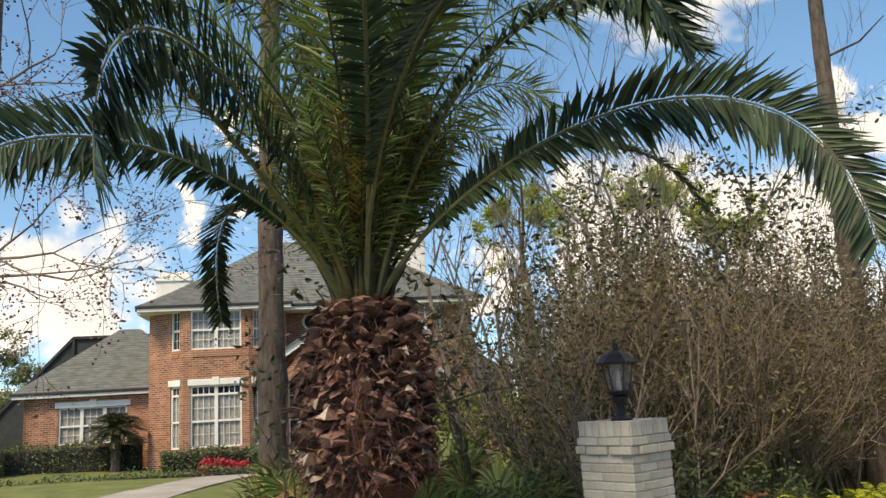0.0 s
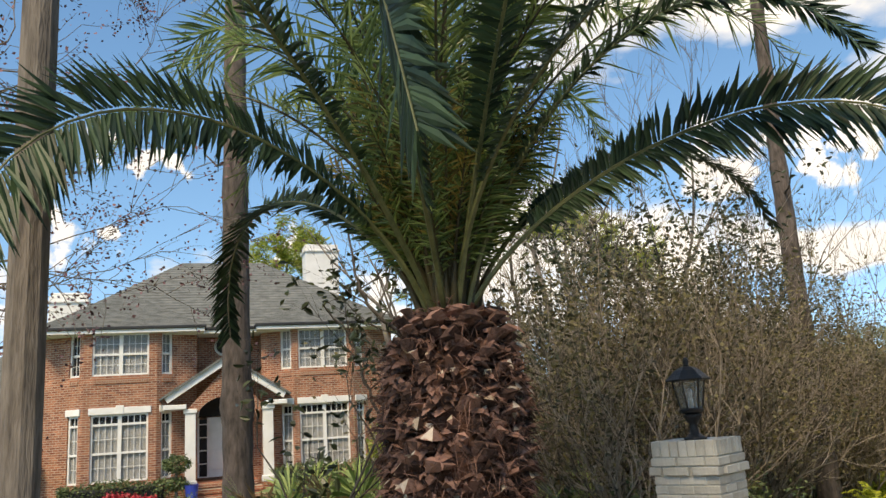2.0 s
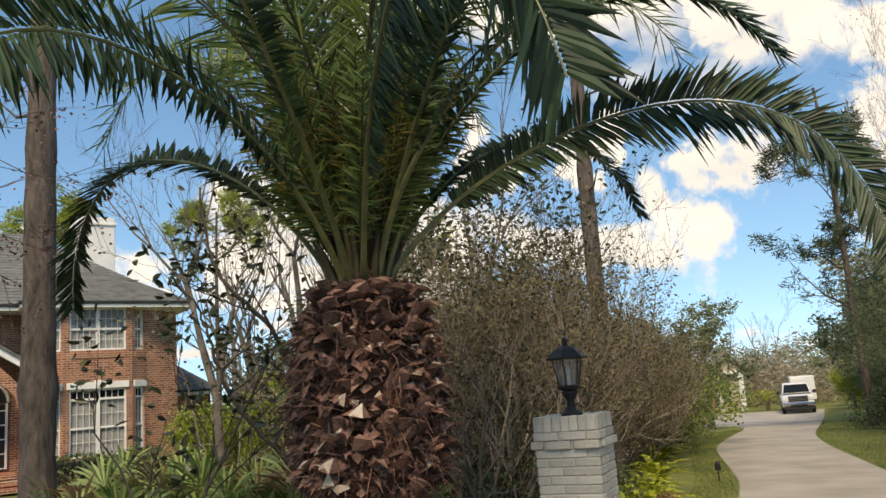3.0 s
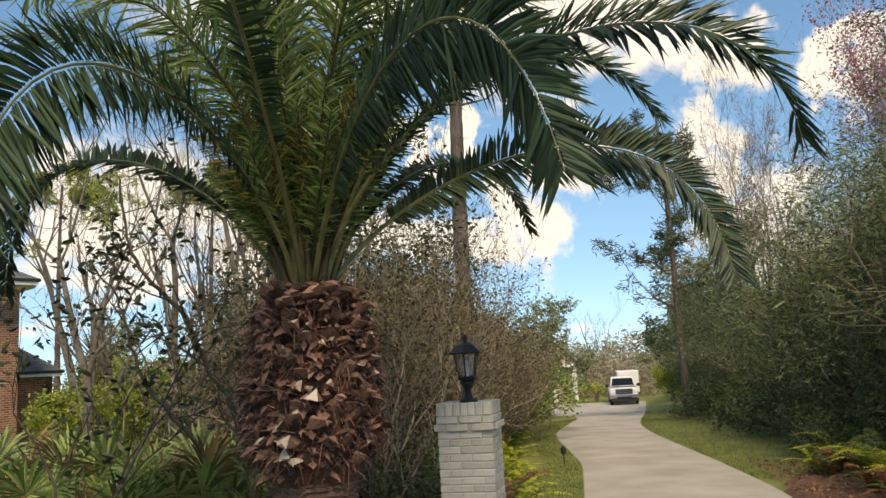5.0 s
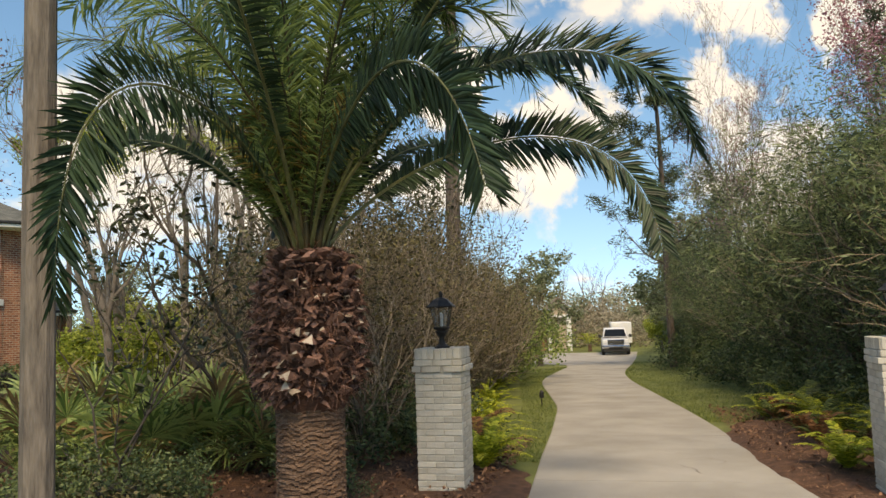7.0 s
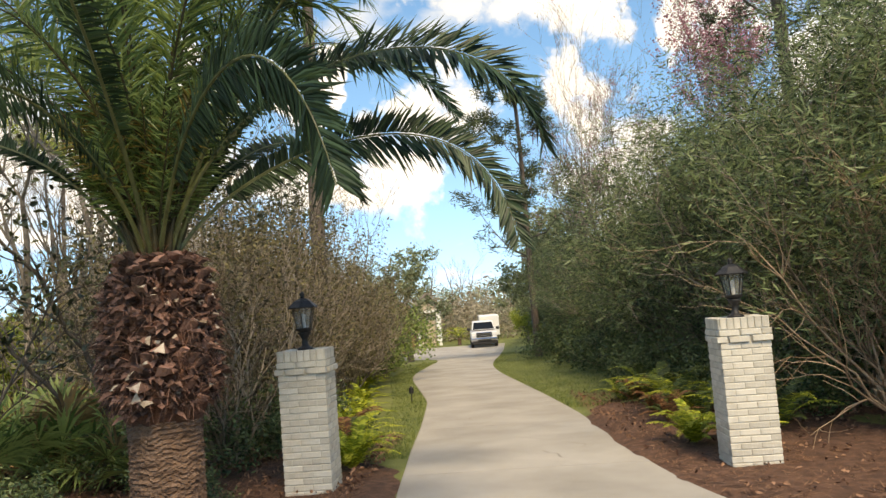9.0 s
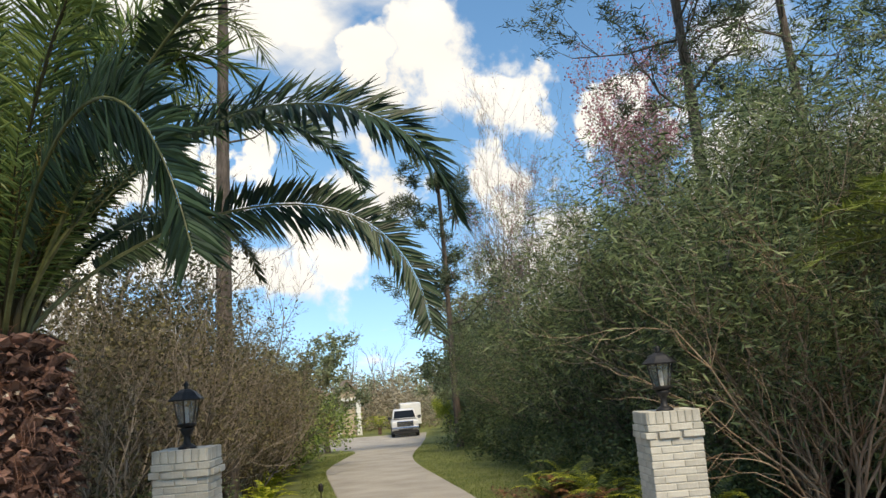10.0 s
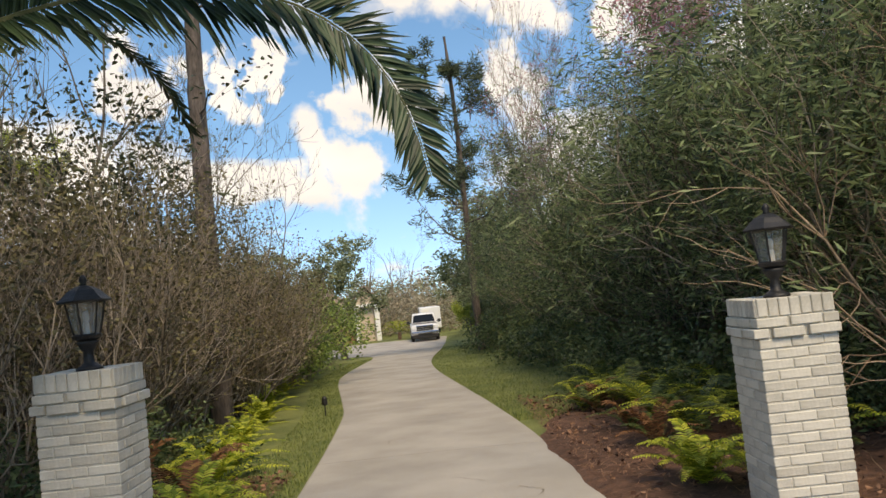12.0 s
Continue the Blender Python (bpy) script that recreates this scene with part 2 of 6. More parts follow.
M_WHITE = material("white_trim_paint", (0.68, 0.68, 0.66), (0.82, 0.82, 0.8), 0.5, 3, 6, 0.05, 60)
M_CHIM = material("white_painted_chimney", (0.66, 0.66, 0.64), (0.8, 0.8, 0.78), 0.7, 3, 6, 0.1, 40)
M_SHINGLE = material("grey_shingle", (0.075, 0.082, 0.078), (0.20, 0.21, 0.2), 0.95, 3, 8, 0.6, 26, stretch=(1, 1, 3))
M_GUTTER = material("black_gutter", (0.012, 0.012, 0.012), (0.03, 0.03, 0.03), 0.5, 6, 4, 0, 60)
M_BLIND = material("window_blind", (0.45, 0.47, 0.48), (0.62, 0.64, 0.65), 0.9, 2, 4, 0.1, 30, stretch=(1, 1, 10))
M_PANE = glass("window_pane", (0.03, 0.035, 0.04), 0.03, 0.22)
# near-black that paints the unlit depth behind glass and inside hedges
M_DARK = material("unlit_inside_black", (0.012, 0.012, 0.013), (0.03, 0.03, 0.03), 0.9, 3, 4, 0, 30)
M_SCREEN = material("dark_screen_mesh", (0.02, 0.025, 0.026), (0.045, 0.05, 0.05), 0.9, 3, 4, 0.1, 90)
M_TRUCK = material("white_car_paint", (0.72, 0.73, 0.75), (0.8, 0.81, 0.83), 0.25, 2, 3, 0, 30)
M_TYRE = material("black_rubber", (0.012, 0.012, 0.012), (0.03, 0.03, 0.03), 0.85, 9, 4, 0.2, 60)
M_CHROME = material("chrome", (0.5, 0.5, 0.52), (0.7, 0.7, 0.72), 0.2, 4, 3, 0, 30, metal=1.0)
M_WIND = glass("windscreen", (0.012, 0.014, 0.016), 0.08, 1.0, 0.25)
M_LAMPLENS = glass("headlamp_lens", (0.8, 0.82, 0.84), 0.1, 0.8)
M_BLUE = material("blue_plastic", (0.01, 0.03, 0.25), (0.03, 0.07, 0.45), 0.4, 4, 3, 0, 30)
M_TAN = material("beige_stucco", (0.42, 0.34, 0.26), (0.58, 0.49, 0.39), 0.9, 3, 6, 0.3, 40)


def brick_material(name, a, b, c):
    """Red brick in running bond, at true size, for walls that stay far off."""
    m = bpy.data.materials.new(name)
    m.use_nodes = True
    n, l = m.node_tree.nodes, m.node_tree.links
    p = n["Principled BSDF"]
    p.inputs["Roughness"].default_value = 0.9
    co = n.new("ShaderNodeTexCoord")
    sp = n.new("ShaderNodeSeparateXYZ")
    l.new(co.outputs["Object"], sp.inputs[0])
    su = n.new("ShaderNodeMath")
    su.operation = "ADD"
    l.new(sp.outputs[0], su.inputs[0])
    l.new(sp.outputs[1], su.inputs[1])
    cb = n.new("ShaderNodeCombineXYZ")
    l.new(su.outputs[0], cb.inputs[0])
    l.new(sp.outputs[2], cb.inputs[1])
    t = n.new("ShaderNodeTexBrick")
    t.inputs["Scale"].default_value = 1.0
    t.inputs["Brick Width"].default_value, t.inputs["Row Height"].default_value = 0.22, 0.075
    t.inputs["Mortar Size"].default_value, t.inputs["Bias"].default_value = 0.011, -0.1
    t.inputs["Color1"].default_value, t.inputs["Color2"].default_value, t.inputs["Mortar"].default_value = (*a, 1), (*b, 1), (*c, 1)
    l.new(cb.outputs[0], t.inputs["Vector"])
    no = n.new("ShaderNodeTexNoise")
    no.inputs["Scale"].default_value, no.inputs["Detail"].default_value = 2.2, 8
    l.new(co.outputs["Object"], no.inputs["Vector"])
    mx = n.new("ShaderNodeMixRGB")
    mx.blend_type = "MULTIPLY"
    mx.inputs[0].default_value = 0.6
    rr = n.new("ShaderNodeValToRGB")
    rr.color_ramp.elements[0].position, rr.color_ramp.elements[0].color = 0.3, (0.6, 0.55, 0.5, 1)
    rr.color_ramp.elements[1].position, rr.color_ramp.elements[1].color = 0.7, (1.15, 1.1, 1.05, 1)
    l.new(no.outputs["Fac"], rr.inputs[0])
    l.new(t.outputs["Color"], mx.inputs[1])
    l.new(rr.outputs[0], mx.inputs[2])
    l.new(mx.outputs[0], p.inputs["Base Color"])
    bp = n.new("ShaderNodeBump")
    bp.inputs["Strength"].default_value, bp.inputs["Distance"].default_value, bp.invert = 0.7, 0.01, True
    l.new(t.outputs["Fac"], bp.inputs["Height"])
    l.new(bp.outputs[0], p.inputs["Normal"])
    return m


M_BRICK = brick_material("red_brick_wall", (0.22, 0.066, 0.038), (0.48, 0.195, 0.112), (0.46, 0.37, 0.29))


# ---- mesh helpers ----
def mesh_of(name, verts, faces, mat, smooth=False):
    me = bpy.data.meshes.new(name)
    me.from_pydata([tuple(v) for v in verts], [], faces)
    me.materials.append(mat)
    if smooth:
        me.polygons.foreach_set("use_smooth", [True] * len(me.polygons))
    me.update()
    return me


def part(name, bm, mat, parent, label="", smooth=False, m=None):
    """Links a bmesh (or a finished mesh) as one mesh object under a thing or a part."""
    if isinstance(bm, bpy.types.Mesh):
        me = bm
    else:
        me = bpy.data.meshes.new(name)
        bm.normal_update()
        bm.to_mesh(me)
        bm.free()
        me.materials.append(mat)
        if smooth:
            me.polygons.foreach_set("use_smooth", [True] * len(me.polygons))
    ob = new(name, me)
    ob.parent = parent
    if m is not None:
        ob.matrix_basis = m
    if label:
        tagged(ob, label)
    return ob


def thing(name, m, label, category, group="", kind=""):
    ob = new(name)
    ob.matrix_basis = m
    return tagged(ob, label, category, group, kind)


def box(bm, x0, x1, y0, y1, z0, z1, bevel=0.0):
    r = bmesh.ops.create_cube(bm, size=1.0, matrix=Matrix.LocRotScale(((x0 + x1) / 2, (y0 + y1) / 2, (z0 + z1) / 2), None, (x1 - x0, y1 - y0, z1 - z0)))
    if bevel:
        es = list({e for v in r["verts"] for e in v.link_edges})
        bmesh.ops.bevel(bm, geom=es, offset=bevel, segments=1, affect="EDGES")
    return bm


def bx(x0, x1, y0, y1, z0, z1, bevel=0.0):
    return box(bmesh.new(), x0, x1, y0, y1, z0, z1, bevel)


def prism(poly, z0, z1, bm=None):
    """An upright prism over a plan polygon."""
    bm = bm or bmesh.new()
    lo = [bm.verts.new((x, y, z0)) for x, y in poly]
    hi = [bm.verts.new((x, y, z1)) for x, y in poly]
    n = len(poly)
    bm.faces.new(lo[::-1])
    bm.faces.new(hi)
    for i in range(n):
        bm.faces.new((lo[i], lo[(i + 1) % n], hi[(i + 1) % n], hi[i]))
    return bm


def lathe(profile, sides=12, bm=None, turn=0.0):
    bm = bm or bmesh.new()
    rings = [[bm.verts.new((r * math.cos(turn + 2 * math.pi * k / sides), r * math.sin(turn + 2 * math.pi * k / sides), z)) for k in range(sides)] for r, z in profile]
    for a, b in zip(rings, rings[1:]):
        for k in range(sides):
            bm.faces.new((a[k], a[(k + 1) % sides], b[(k + 1) % sides], b[k]))
    bm.faces.new(rings[0][::-1])
    bm.faces.new(rings[-1])
    return bm


def tubes(paths, sides=5):
    """Tapered tubes along paths of (point, radius): vertices and faces."""
    vs, fs = [], []
    for path in paths:
        k = sides if path[0][1] > 0.012 else 3
        base = len(vs)
        for i, (p, r) in enumerate(path):
            q = path[min(i + 1, len(path) - 1)][0] - path[max(i - 1, 0)][0]
            q = q.normalized() if q.length > 1e-6 else Vector((0, 0, 1))
            a = q.cross(Vector((0.31, 0.17, 0.93)) if abs(q.z) < 0.9 else Vector((1, 0, 0))).normalized()
            b = q.cross(a)
            for j in range(k):
                g = 2 * math.pi * j / k
                vs.append(p + (a * math.cos(g) + b * math.sin(g)) * r)
        for i in range(len(path) - 1):
            for j in range(k):
                u, v = base + i * k + j, base + i * k + (j + 1) % k
                fs.append((u, v, v + k, u + k))
    return vs, fs


def leaves(points, rng, size, width, count, spread, droop=0.3, up=0.2, oval=False):
    """Small pointed leaves scattered round points: vertices and faces; oval ones are folded along the midrib."""
    n = len(points) * count
    c = np.repeat(np.array([tuple(p) for p in points]), count, axis=0) + rng.normal(0, spread, (n, 3))
    d = rng.normal(0, 1, (n, 3))
    d[:, 2] = d[:, 2] * 0.6 + up - droop * rng.random(n)
    d /= np.linalg.norm(d, axis=1)[:, None]
    s = np.cross(d, rng.normal(0, 1, (n, 3)))
    s /= np.linalg.norm(s, axis=1)[:, None] + 1e-9
    ln = size * (0.6 + 0.8 * rng.random((n, 1)))
    w = width * (0.7 + 0.6 * rng.random((n, 1)))
    if oval:
        fold = np.cross(d, s) * w * 0.45
        v = np.stack([c, c + d * ln * 0.3 + s * w * 0.85 + fold, c + d * ln * 0.65 + s * w * 0.9 + fold, c + d * ln - fold * 0.6, c + d * ln * 0.65 - s * w * 0.9 + fold, c + d * ln * 0.3 - s * w * 0.85 + fold], axis=1).reshape(-1, 3)
        k = np.arange(n)[:, None] * 6
        return v.tolist(), np.concatenate([k + np.array([0, 1, 2, 3]), k + np.array([0, 3, 4, 5])]).tolist()
    v = np.stack([c, c + d * ln * 0.45 + s * w, c + d * ln, c + d * ln * 0.45 - s * w], axis=1).reshape(-1, 3)
    i = np.arange(n)[:, None] * 4 + np.arange(4)
    return v.tolist(), i.tolist()


def grow(rng, paths, tips, start, way, length, radius, depth, kids, spread=0.7, lift=0.15, shrink=0.62, steps=4, wobble=0.16, thin=0.0025):
    """A branch and, from it, its branches."""
    p, d, path = Vector(start), Vector(way).normalized(), []
    for i in range(steps + 1):
        path.append((p.copy(), radius * (1 - 0.62 * i / steps)))
        d = (d + Vector(rng.normal(0, wobble, 3)) + Vector((0, 0, lift * 0.4))).normalized()
        p = p + d * (length / steps)
    paths.append(path)
    if depth == 0:
        tips.append(path[-1][0])
        tips.append(path[-2][0])
        return
    for k in range(kids):
        i = 1 + int(rng.random() * steps) if k else steps
        q, r = path[min(i, steps)]
        e = (path[min(i, steps)][0] - path[max(i - 1, 0)][0]).normalized()
        side = Vector(rng.normal(0, 1, 3))
        side = (side - e * side.dot(e)).normalized()
        grow(rng, paths, tips, q, e + side * spread * (0.6 + 0.8 * rng.random()) + Vector((0, 0, lift)), length * shrink * (0.75 + 0.5 * rng.random()), max(r * 0.8, thin), depth - 1, kids, spread, lift, shrink, max(steps - 1, 2), wobble, thin)


def merge(*sets):
    vs, fs = [], []
    for v, f in sets:
        o = len(vs)
        vs += [tuple(x) for x in v]
        fs += [tuple(i + o for i in t) for t in f]
    return vs, fs


# ---- plan: the drive runs from the gate along AHEAD; ACROSS points to its right side ----
GATE = Vector((2.8, 4.7))
AHEAD, ACROSS = Vector((0.755, 0.656)), Vector((0.656, -0.755))
GATE_YAW = -49.0


def slope(s):
    return 0.0 if s < 2 else -0.033 * (min(s, 50) - 2)


def spot(s, w, h=0.0):
    """The place s metres past the gate and w metres to the right of the drive's axis, h above the ground."""
    q = GATE + AHEAD * s + ACROSS * w
    return Vector((q.x, q.y, slope(s) + h))


def ground_z(x, y):
    return slope((Vector((x, y)) - GATE).dot(AHEAD))


def build_ground():
    ss = [-900, -400, -150, -60, -30, -15, -8, -4, -2, 0, 2, 3, 6, 10, 15, 20, 30, 40, 50, 58, 80, 120, 250, 600, 1500]
    ws = [-1500, -600, -200, -90, -50, -30, -20, -14, -10, -7, -5, -3, -1, 1, 3, 5, 8, 12, 20, 40, 90, 250, 700, 1500]
    vs = [spot(s, w, 0.0) for s in ss for w in ws]
    n = len(ws)
    fs = [(i * n + j, i * n + j + 1, (i + 1) * n + j + 1, (i + 1) * n + j) for i in range(len(ss) - 1) for j in range(n - 1)]
    ob = new("ground", mesh_of("ground", vs, fs, M_GRASS))
    tagged(ob, "patchy green and brown winter lawn and woodland floor", "ground", kind="structure")


# edges of the concrete drive: distance past the gate, left and right offset
DRIVE = [(-9, -5.4, 6.6), (-6.5, -3.3, 4.6), (-5, -2.3, 3.5), (-3.5, -1.65, 2.65), (-2.4, -1.37, 2.15), (-1.3, -1.27, 1.68), (0, -1.33, 1.4), (1.6, -1.41, 1.24), (3, -1.48, 1.12), (5, -1.59, 1.04), (8.8, -1.86, 0.72),
         (11, -2.15, 0.5), (14, -2.6, 0.2), (17, -3.05, -0.1), (20, -3.4, -0.35), (23, -3.55, -0.52), (26, -3.58, -0.6), (30, -3.6, -0.55), (34, -3.65, -0.4), (38, -4.6, -0.28),
         (42, -9, -0.2), (46, -12, -0.1), (52, -13, 0.0), (58, -12, 0.1)]


def smooth_rows(rows, steps):
    out = []
    for i in range(len(rows) - 1):
        p = [np.array(rows[max(0, min(len(rows) - 1, i + k))], float) for k in (-1, 0, 1, 2)]
        for j in range(steps):
            t = j / steps
            out.append(tuple(0.5 * ((2 * p[1]) + (p[2] - p[0]) * t + (2 * p[0] - 5 * p[1] + 4 * p[2] - p[3]) * t * t + (3 * p[1] - p[0] - 3 * p[2] + p[3]) * t ** 3)))
    out.append(tuple(map(float, rows[-1])))
    return out


DRIVE_FINE = smooth_rows(DRIVE, 8)


def drive_edges(s):
    for a, b in zip(DRIVE_FINE, DRIVE_FINE[1:]):
        if a[0] <= s <= b[0]:
            t = (s - a[0]) / (b[0] - a[0] + 1e-9)
            return a[1] + (b[1] - a[1]) * t, a[2] + (b[2] - a[2]) * t
    return (DRIVE_FINE[0][1:] if s < DRIVE_FINE[0][0] else DRIVE_FINE[-1][1:])


def build_drive():
    root = thing("driveway", pose(0, 0, 0), "pale beige concrete driveway with fine cracks, curving away", "driveway", kind="structure")
    joints = [-9, -6, -3, 0.4, 4.0, 7.6, 11.2, 14.8, 18.4, 22, 25.6, 29.2, 32.8, 36.4, 40, 46, 52, 58]
    for a, b in zip(joints, joints[1:]):
        rows = [a + 0.006] + [r[0] for r in DRIVE_FINE if a + 0.05 < r[0] < b - 0.05] + [b - 0.006]
        vs, fs = [], []
        for s in rows:
            l, r = drive_edges(s)
            vs += [spot(s, l, -0.1), spot(s, l, 0.008), spot(s, l + 0.02, 0.016), spot(s, (l + r) / 2, 0.02), spot(s, r - 0.02, 0.016), spot(s, r, 0.008), spot(s, r, -0.1)]
        for i in range(len(rows) - 1):
            for j in range(6):
                fs.append((i * 7 + j, i * 7 + j + 1, i * 7 + 8 + j, i * 7 + 7 + j))
        fs += [tuple(range(7))[::-1], tuple(range(len(vs) - 7, len(vs)))]
        part("slab", mesh_of("slab", vs, fs, M_CONC), None, root)
    rng = np.random.default_rng(4)
    for s, w, g, ln in ((-3.0, 0.9, 30, 0.9), (0.8, 0.5, 100, 0.7), (1.4, 0.7, 20, 0.5), (-1.2, -1.2, 75, 0.8), (2.1, 0.3, 60, 0.5), (-4.2, 0.1, 85, 1.2), (5.2, -0.4, 95, 0.7)):
        pts, q, h = [], spot(s, w), math.radians(g)
        for i in range(14):
            pts.append(q.copy())
            h += rng.normal(0, 0.45)
            q = q + Vector((math.cos(h), math.sin(h), 0)) * ln / 14
        vs, fs = [], []
        for i, q in enumerate(pts):
            r = 0.004 * rng.random() + 0.0015
            z = ground_z(q.x, q.y) + 0.0235
            vs += [(q.x - r, q.y + r, z), (q.x + r, q.y - r, z)]
            if i:
                fs.append((2 * i - 2, 2 * i - 1, 2 * i + 1, 2 * i))
        part("crack", mesh_of("crack", vs, fs, M_STAIN), None, root, "dark hairline crack")


def bed(name, outline, label):
    """A low mound of litter over a plan outline given as (s, w)."""
    pts = [spot(s, w) for s, w in outline]
    c = sum(pts, Vector()) / len(pts)
    vs, fs, rng = [c + Vector((0, 0, 0.05))], [], np.random.default_rng(len(pts))
    rings = 7
    for k in range(1, rings + 1):
        for p in pts:
            q = c.lerp(p, k / rings)
            q.z = ground_z(q.x, q.y) + (-0.05 if k == rings else 0.02 + 0.03 * rng.random())
            vs.append(q)
    n = len(pts)
    for j in range(n):
        fs.append((0, 1 + j, 1 + (j + 1) % n))
        for k in range(rings - 1):
            a = 1 + k * n
            fs.append((a + j, a + n + j, a + n + (j + 1) % n, a + (j + 1) % n))
    ob = new(name, mesh_of(name, vs, fs, M_MULCH, True))
    return tagged(ob, label, "mulch bed", kind="structure")


build_ground()
build_drive()
left_out = [(-3.2, -1.3), (-2, -0.95), (-0.5, -0.92), (0.8, -1.1), (2.0, -1.75), (3.4, -2.4), (4, -3.5), (4.5, -7), (4, -12), (0, -14), (-4, -13), (-5.2, -9), (-4.6, -5)]
right_out = [(-3.5, 2.25), (-2, 1.5), (-0.5, 1.05), (1, 0.85), (3, 0.68), (5, 0.85), (7, 1.5), (9, 2.4), (10, 5), (9, 9), (4, 12), (-2, 12), (-5, 9), (-5, 4)]
bed("mulch_bed_left", [tuple(r) for r in smooth_rows(left_out + left_out[:1], 4)[:-1]], "red-brown pine straw bed round the palm and gate pillar")
bed("mulch_bed_right", [tuple(r) for r in smooth_rows(right_out + right_out[:1], 4)[:-1]], "red-brown pine straw bed under the tall shrubs")


# ---- gate pillars ----
COURSE, SIDE = 0.066, 0.50


def brick_mesh(lx, ly, lz):
    bm = bx(-lx / 2, lx / 2, -ly / 2, ly / 2, 0, lz, 0.005)
    me = bpy.data.meshes.new("brick")
    bm.to_mesh(me)
    bm.free()
    me.materials.append(M_WBRICK)
    return me


BRICKS = {k: brick_mesh(k, 0.098, COURSE - 0.009) for k in (0.196, 0.146, 0.096)}
CAP_BRICKS = {k: brick_mesh(k, 0.098, COURSE - 0.008) for k in (0.196, 0.146, 0.096, 0.12)}
SOLDIER = brick_mesh(0.062, 0.11, 0.112)


def brick_ring(root, side, z, offset, rng, table):
    """One course of running bond round a square pillar."""
    for k in range(4):
        x = -side / 2 + (0.1 if offset else 0.0)
        free = side - 0.1
        runs = [0.196, 0.196]
        gap = (free - sum(runs)) / len(runs)
        for ln in runs:
            jig = rng.normal(0, 0.0012, 2)
            m = pose(0, 0, 0, 0, 0, 90 * k) @ pose(x + ln / 2 + gap / 2 + 0.0, -side / 2 + 0.049 + jig[0], z + jig[1] * 0.5, 0, 0, rng.normal(0, 0.25))
            part("brick", table[ln], None, root, m=m)
            x += ln + gap


def gate_pillar(m, label):
    root = thing("gate_pillar", m, label, "pillar", "gate pillars")
    rng = np.random.default_rng(7)
    part("mortar_core", bx(-SIDE / 2 + 0.007, SIDE / 2 - 0.007, -SIDE / 2 + 0.007, SIDE / 2 - 0.007, -0.1, COURSE * 19 + 0.22), M_WMORTAR, root)
    for c in range(19):
        brick_ring(root, SIDE, c * COURSE, c % 2, rng, BRICKS)
    brick_ring(root, SIDE + 0.055, 19 * COURSE, 1, rng, CAP_BRICKS)
    brick_ring(root, SIDE + 0.03, 20 * COURSE, 0, rng, CAP_BRICKS)
    z = 21 * COURSE
    n = 7
    for k in range(4):
        for i in range(n):
            w = (SIDE - 0.02) / n
            part("soldier_brick", SOLDIER, None, root, m=pose(0, 0, 0, 0, 0, 90 * k) @ pose(-SIDE / 2 + 0.01 + w * (i + 0.5), -SIDE / 2 + 0.051, z + rng.normal(0, 0.002), 0, 0, 0))
    part("cap_top", bx(-SIDE / 2 + 0.05, SIDE / 2 - 0.05, -SIDE / 2 + 0.05, SIDE / 2 - 0.05, z - 0.02, z + 0.105, 0.01), M_WMORTAR, root)
    return root


PILLAR_TOP = 21 * COURSE + 0.112


def lantern(m):
    root = thing("post_lantern", m, "black metal lantern with clear glass on a brick pillar", "lantern", "gate lanterns")
    part("base", lathe([(0.085, 0), (0.085, 0.015), (0.06, 0.03), (0.035, 0.05), (0.03, 0.12), (0.045, 0.135), (0.06, 0.165), (0.075, 0.185), (0.05, 0.19)], 16), M_BLACK, root, smooth=True)
    part("cup", lathe([(0.045, 0.185), (0.085, 0.205), (0.095, 0.225), (0.08, 0.235)], 12), M_BLACK, root)
    for k in range(6):
        g0, g1 = (math.radians(60 * k + a) for a in (-30, 30))
        vs = [(0.076 * math.cos(g0), 0.076 * math.sin(g0), 0.235), (0.076 * math.cos(g1), 0.076 * math.sin(g1), 0.235), (0.118 * math.cos(g1), 0.118 * math.sin(g1), 0.44), (0.118 * math.cos(g0), 0.118 * math.sin(g0), 0.44)]
        part("pane", mesh_of("pane", vs, [(0, 1, 2, 3)], M_LGLASS), None, root, "clear glass pane").visible_shadow = False
        v, f = tubes([[(Vector((0.08 * math.cos(g0), 0.08 * math.sin(g0), 0.23)), 0.007), (Vector((0.122 * math.cos(g0), 0.122 * math.sin(g0), 0.445)), 0.007)]], 4)
        part("rib", mesh_of("rib", v, f, M_BLACK), None, root)
    part("bulb_socket", lathe([(0.02, 0.235), (0.02, 0.3), (0.014, 0.31), (0.02, 0.33), (0.02, 0.37), (0.008, 0.385)], 10), M_WHITE, root, "pale lamp candle")
    part("roof", lathe([(0.165, 0.44), (0.17, 0.452), (0.13, 0.485), (0.095, 0.52), (0.05, 0.545), (0.03, 0.55)], 6, turn=math.radians(30)), M_BLACK, root)
    part("finial", lathe([(0.028, 0.545), (0.018, 0.565), (0.026, 0.585), (0.02, 0.605), (0.006, 0.62)], 10), M_BLACK, root, smooth=True)
    return root


P1, P2 = Vector((1.33, 6.38, 0)), Vector((4.3, 2.98, 0))
gate_pillar(pose(*P1, 0, 0, GATE_YAW), "white-painted brick gate pillar in a pine straw bed beside the palm")
gate_pillar(pose(*P2, 0, 0, GATE_YAW), "white-painted brick gate pillar in front of tall shrubs")
lantern(pose(P1.x, P1.y, PILLAR_TOP - 0.006, 0, 0, 12))
lantern(pose(P2.x, P2.y, PILLAR_TOP - 0.006, 0, 0, 40))


# ---- the date palm ----
PALM = Vector((-0.60, 5.68, 0))
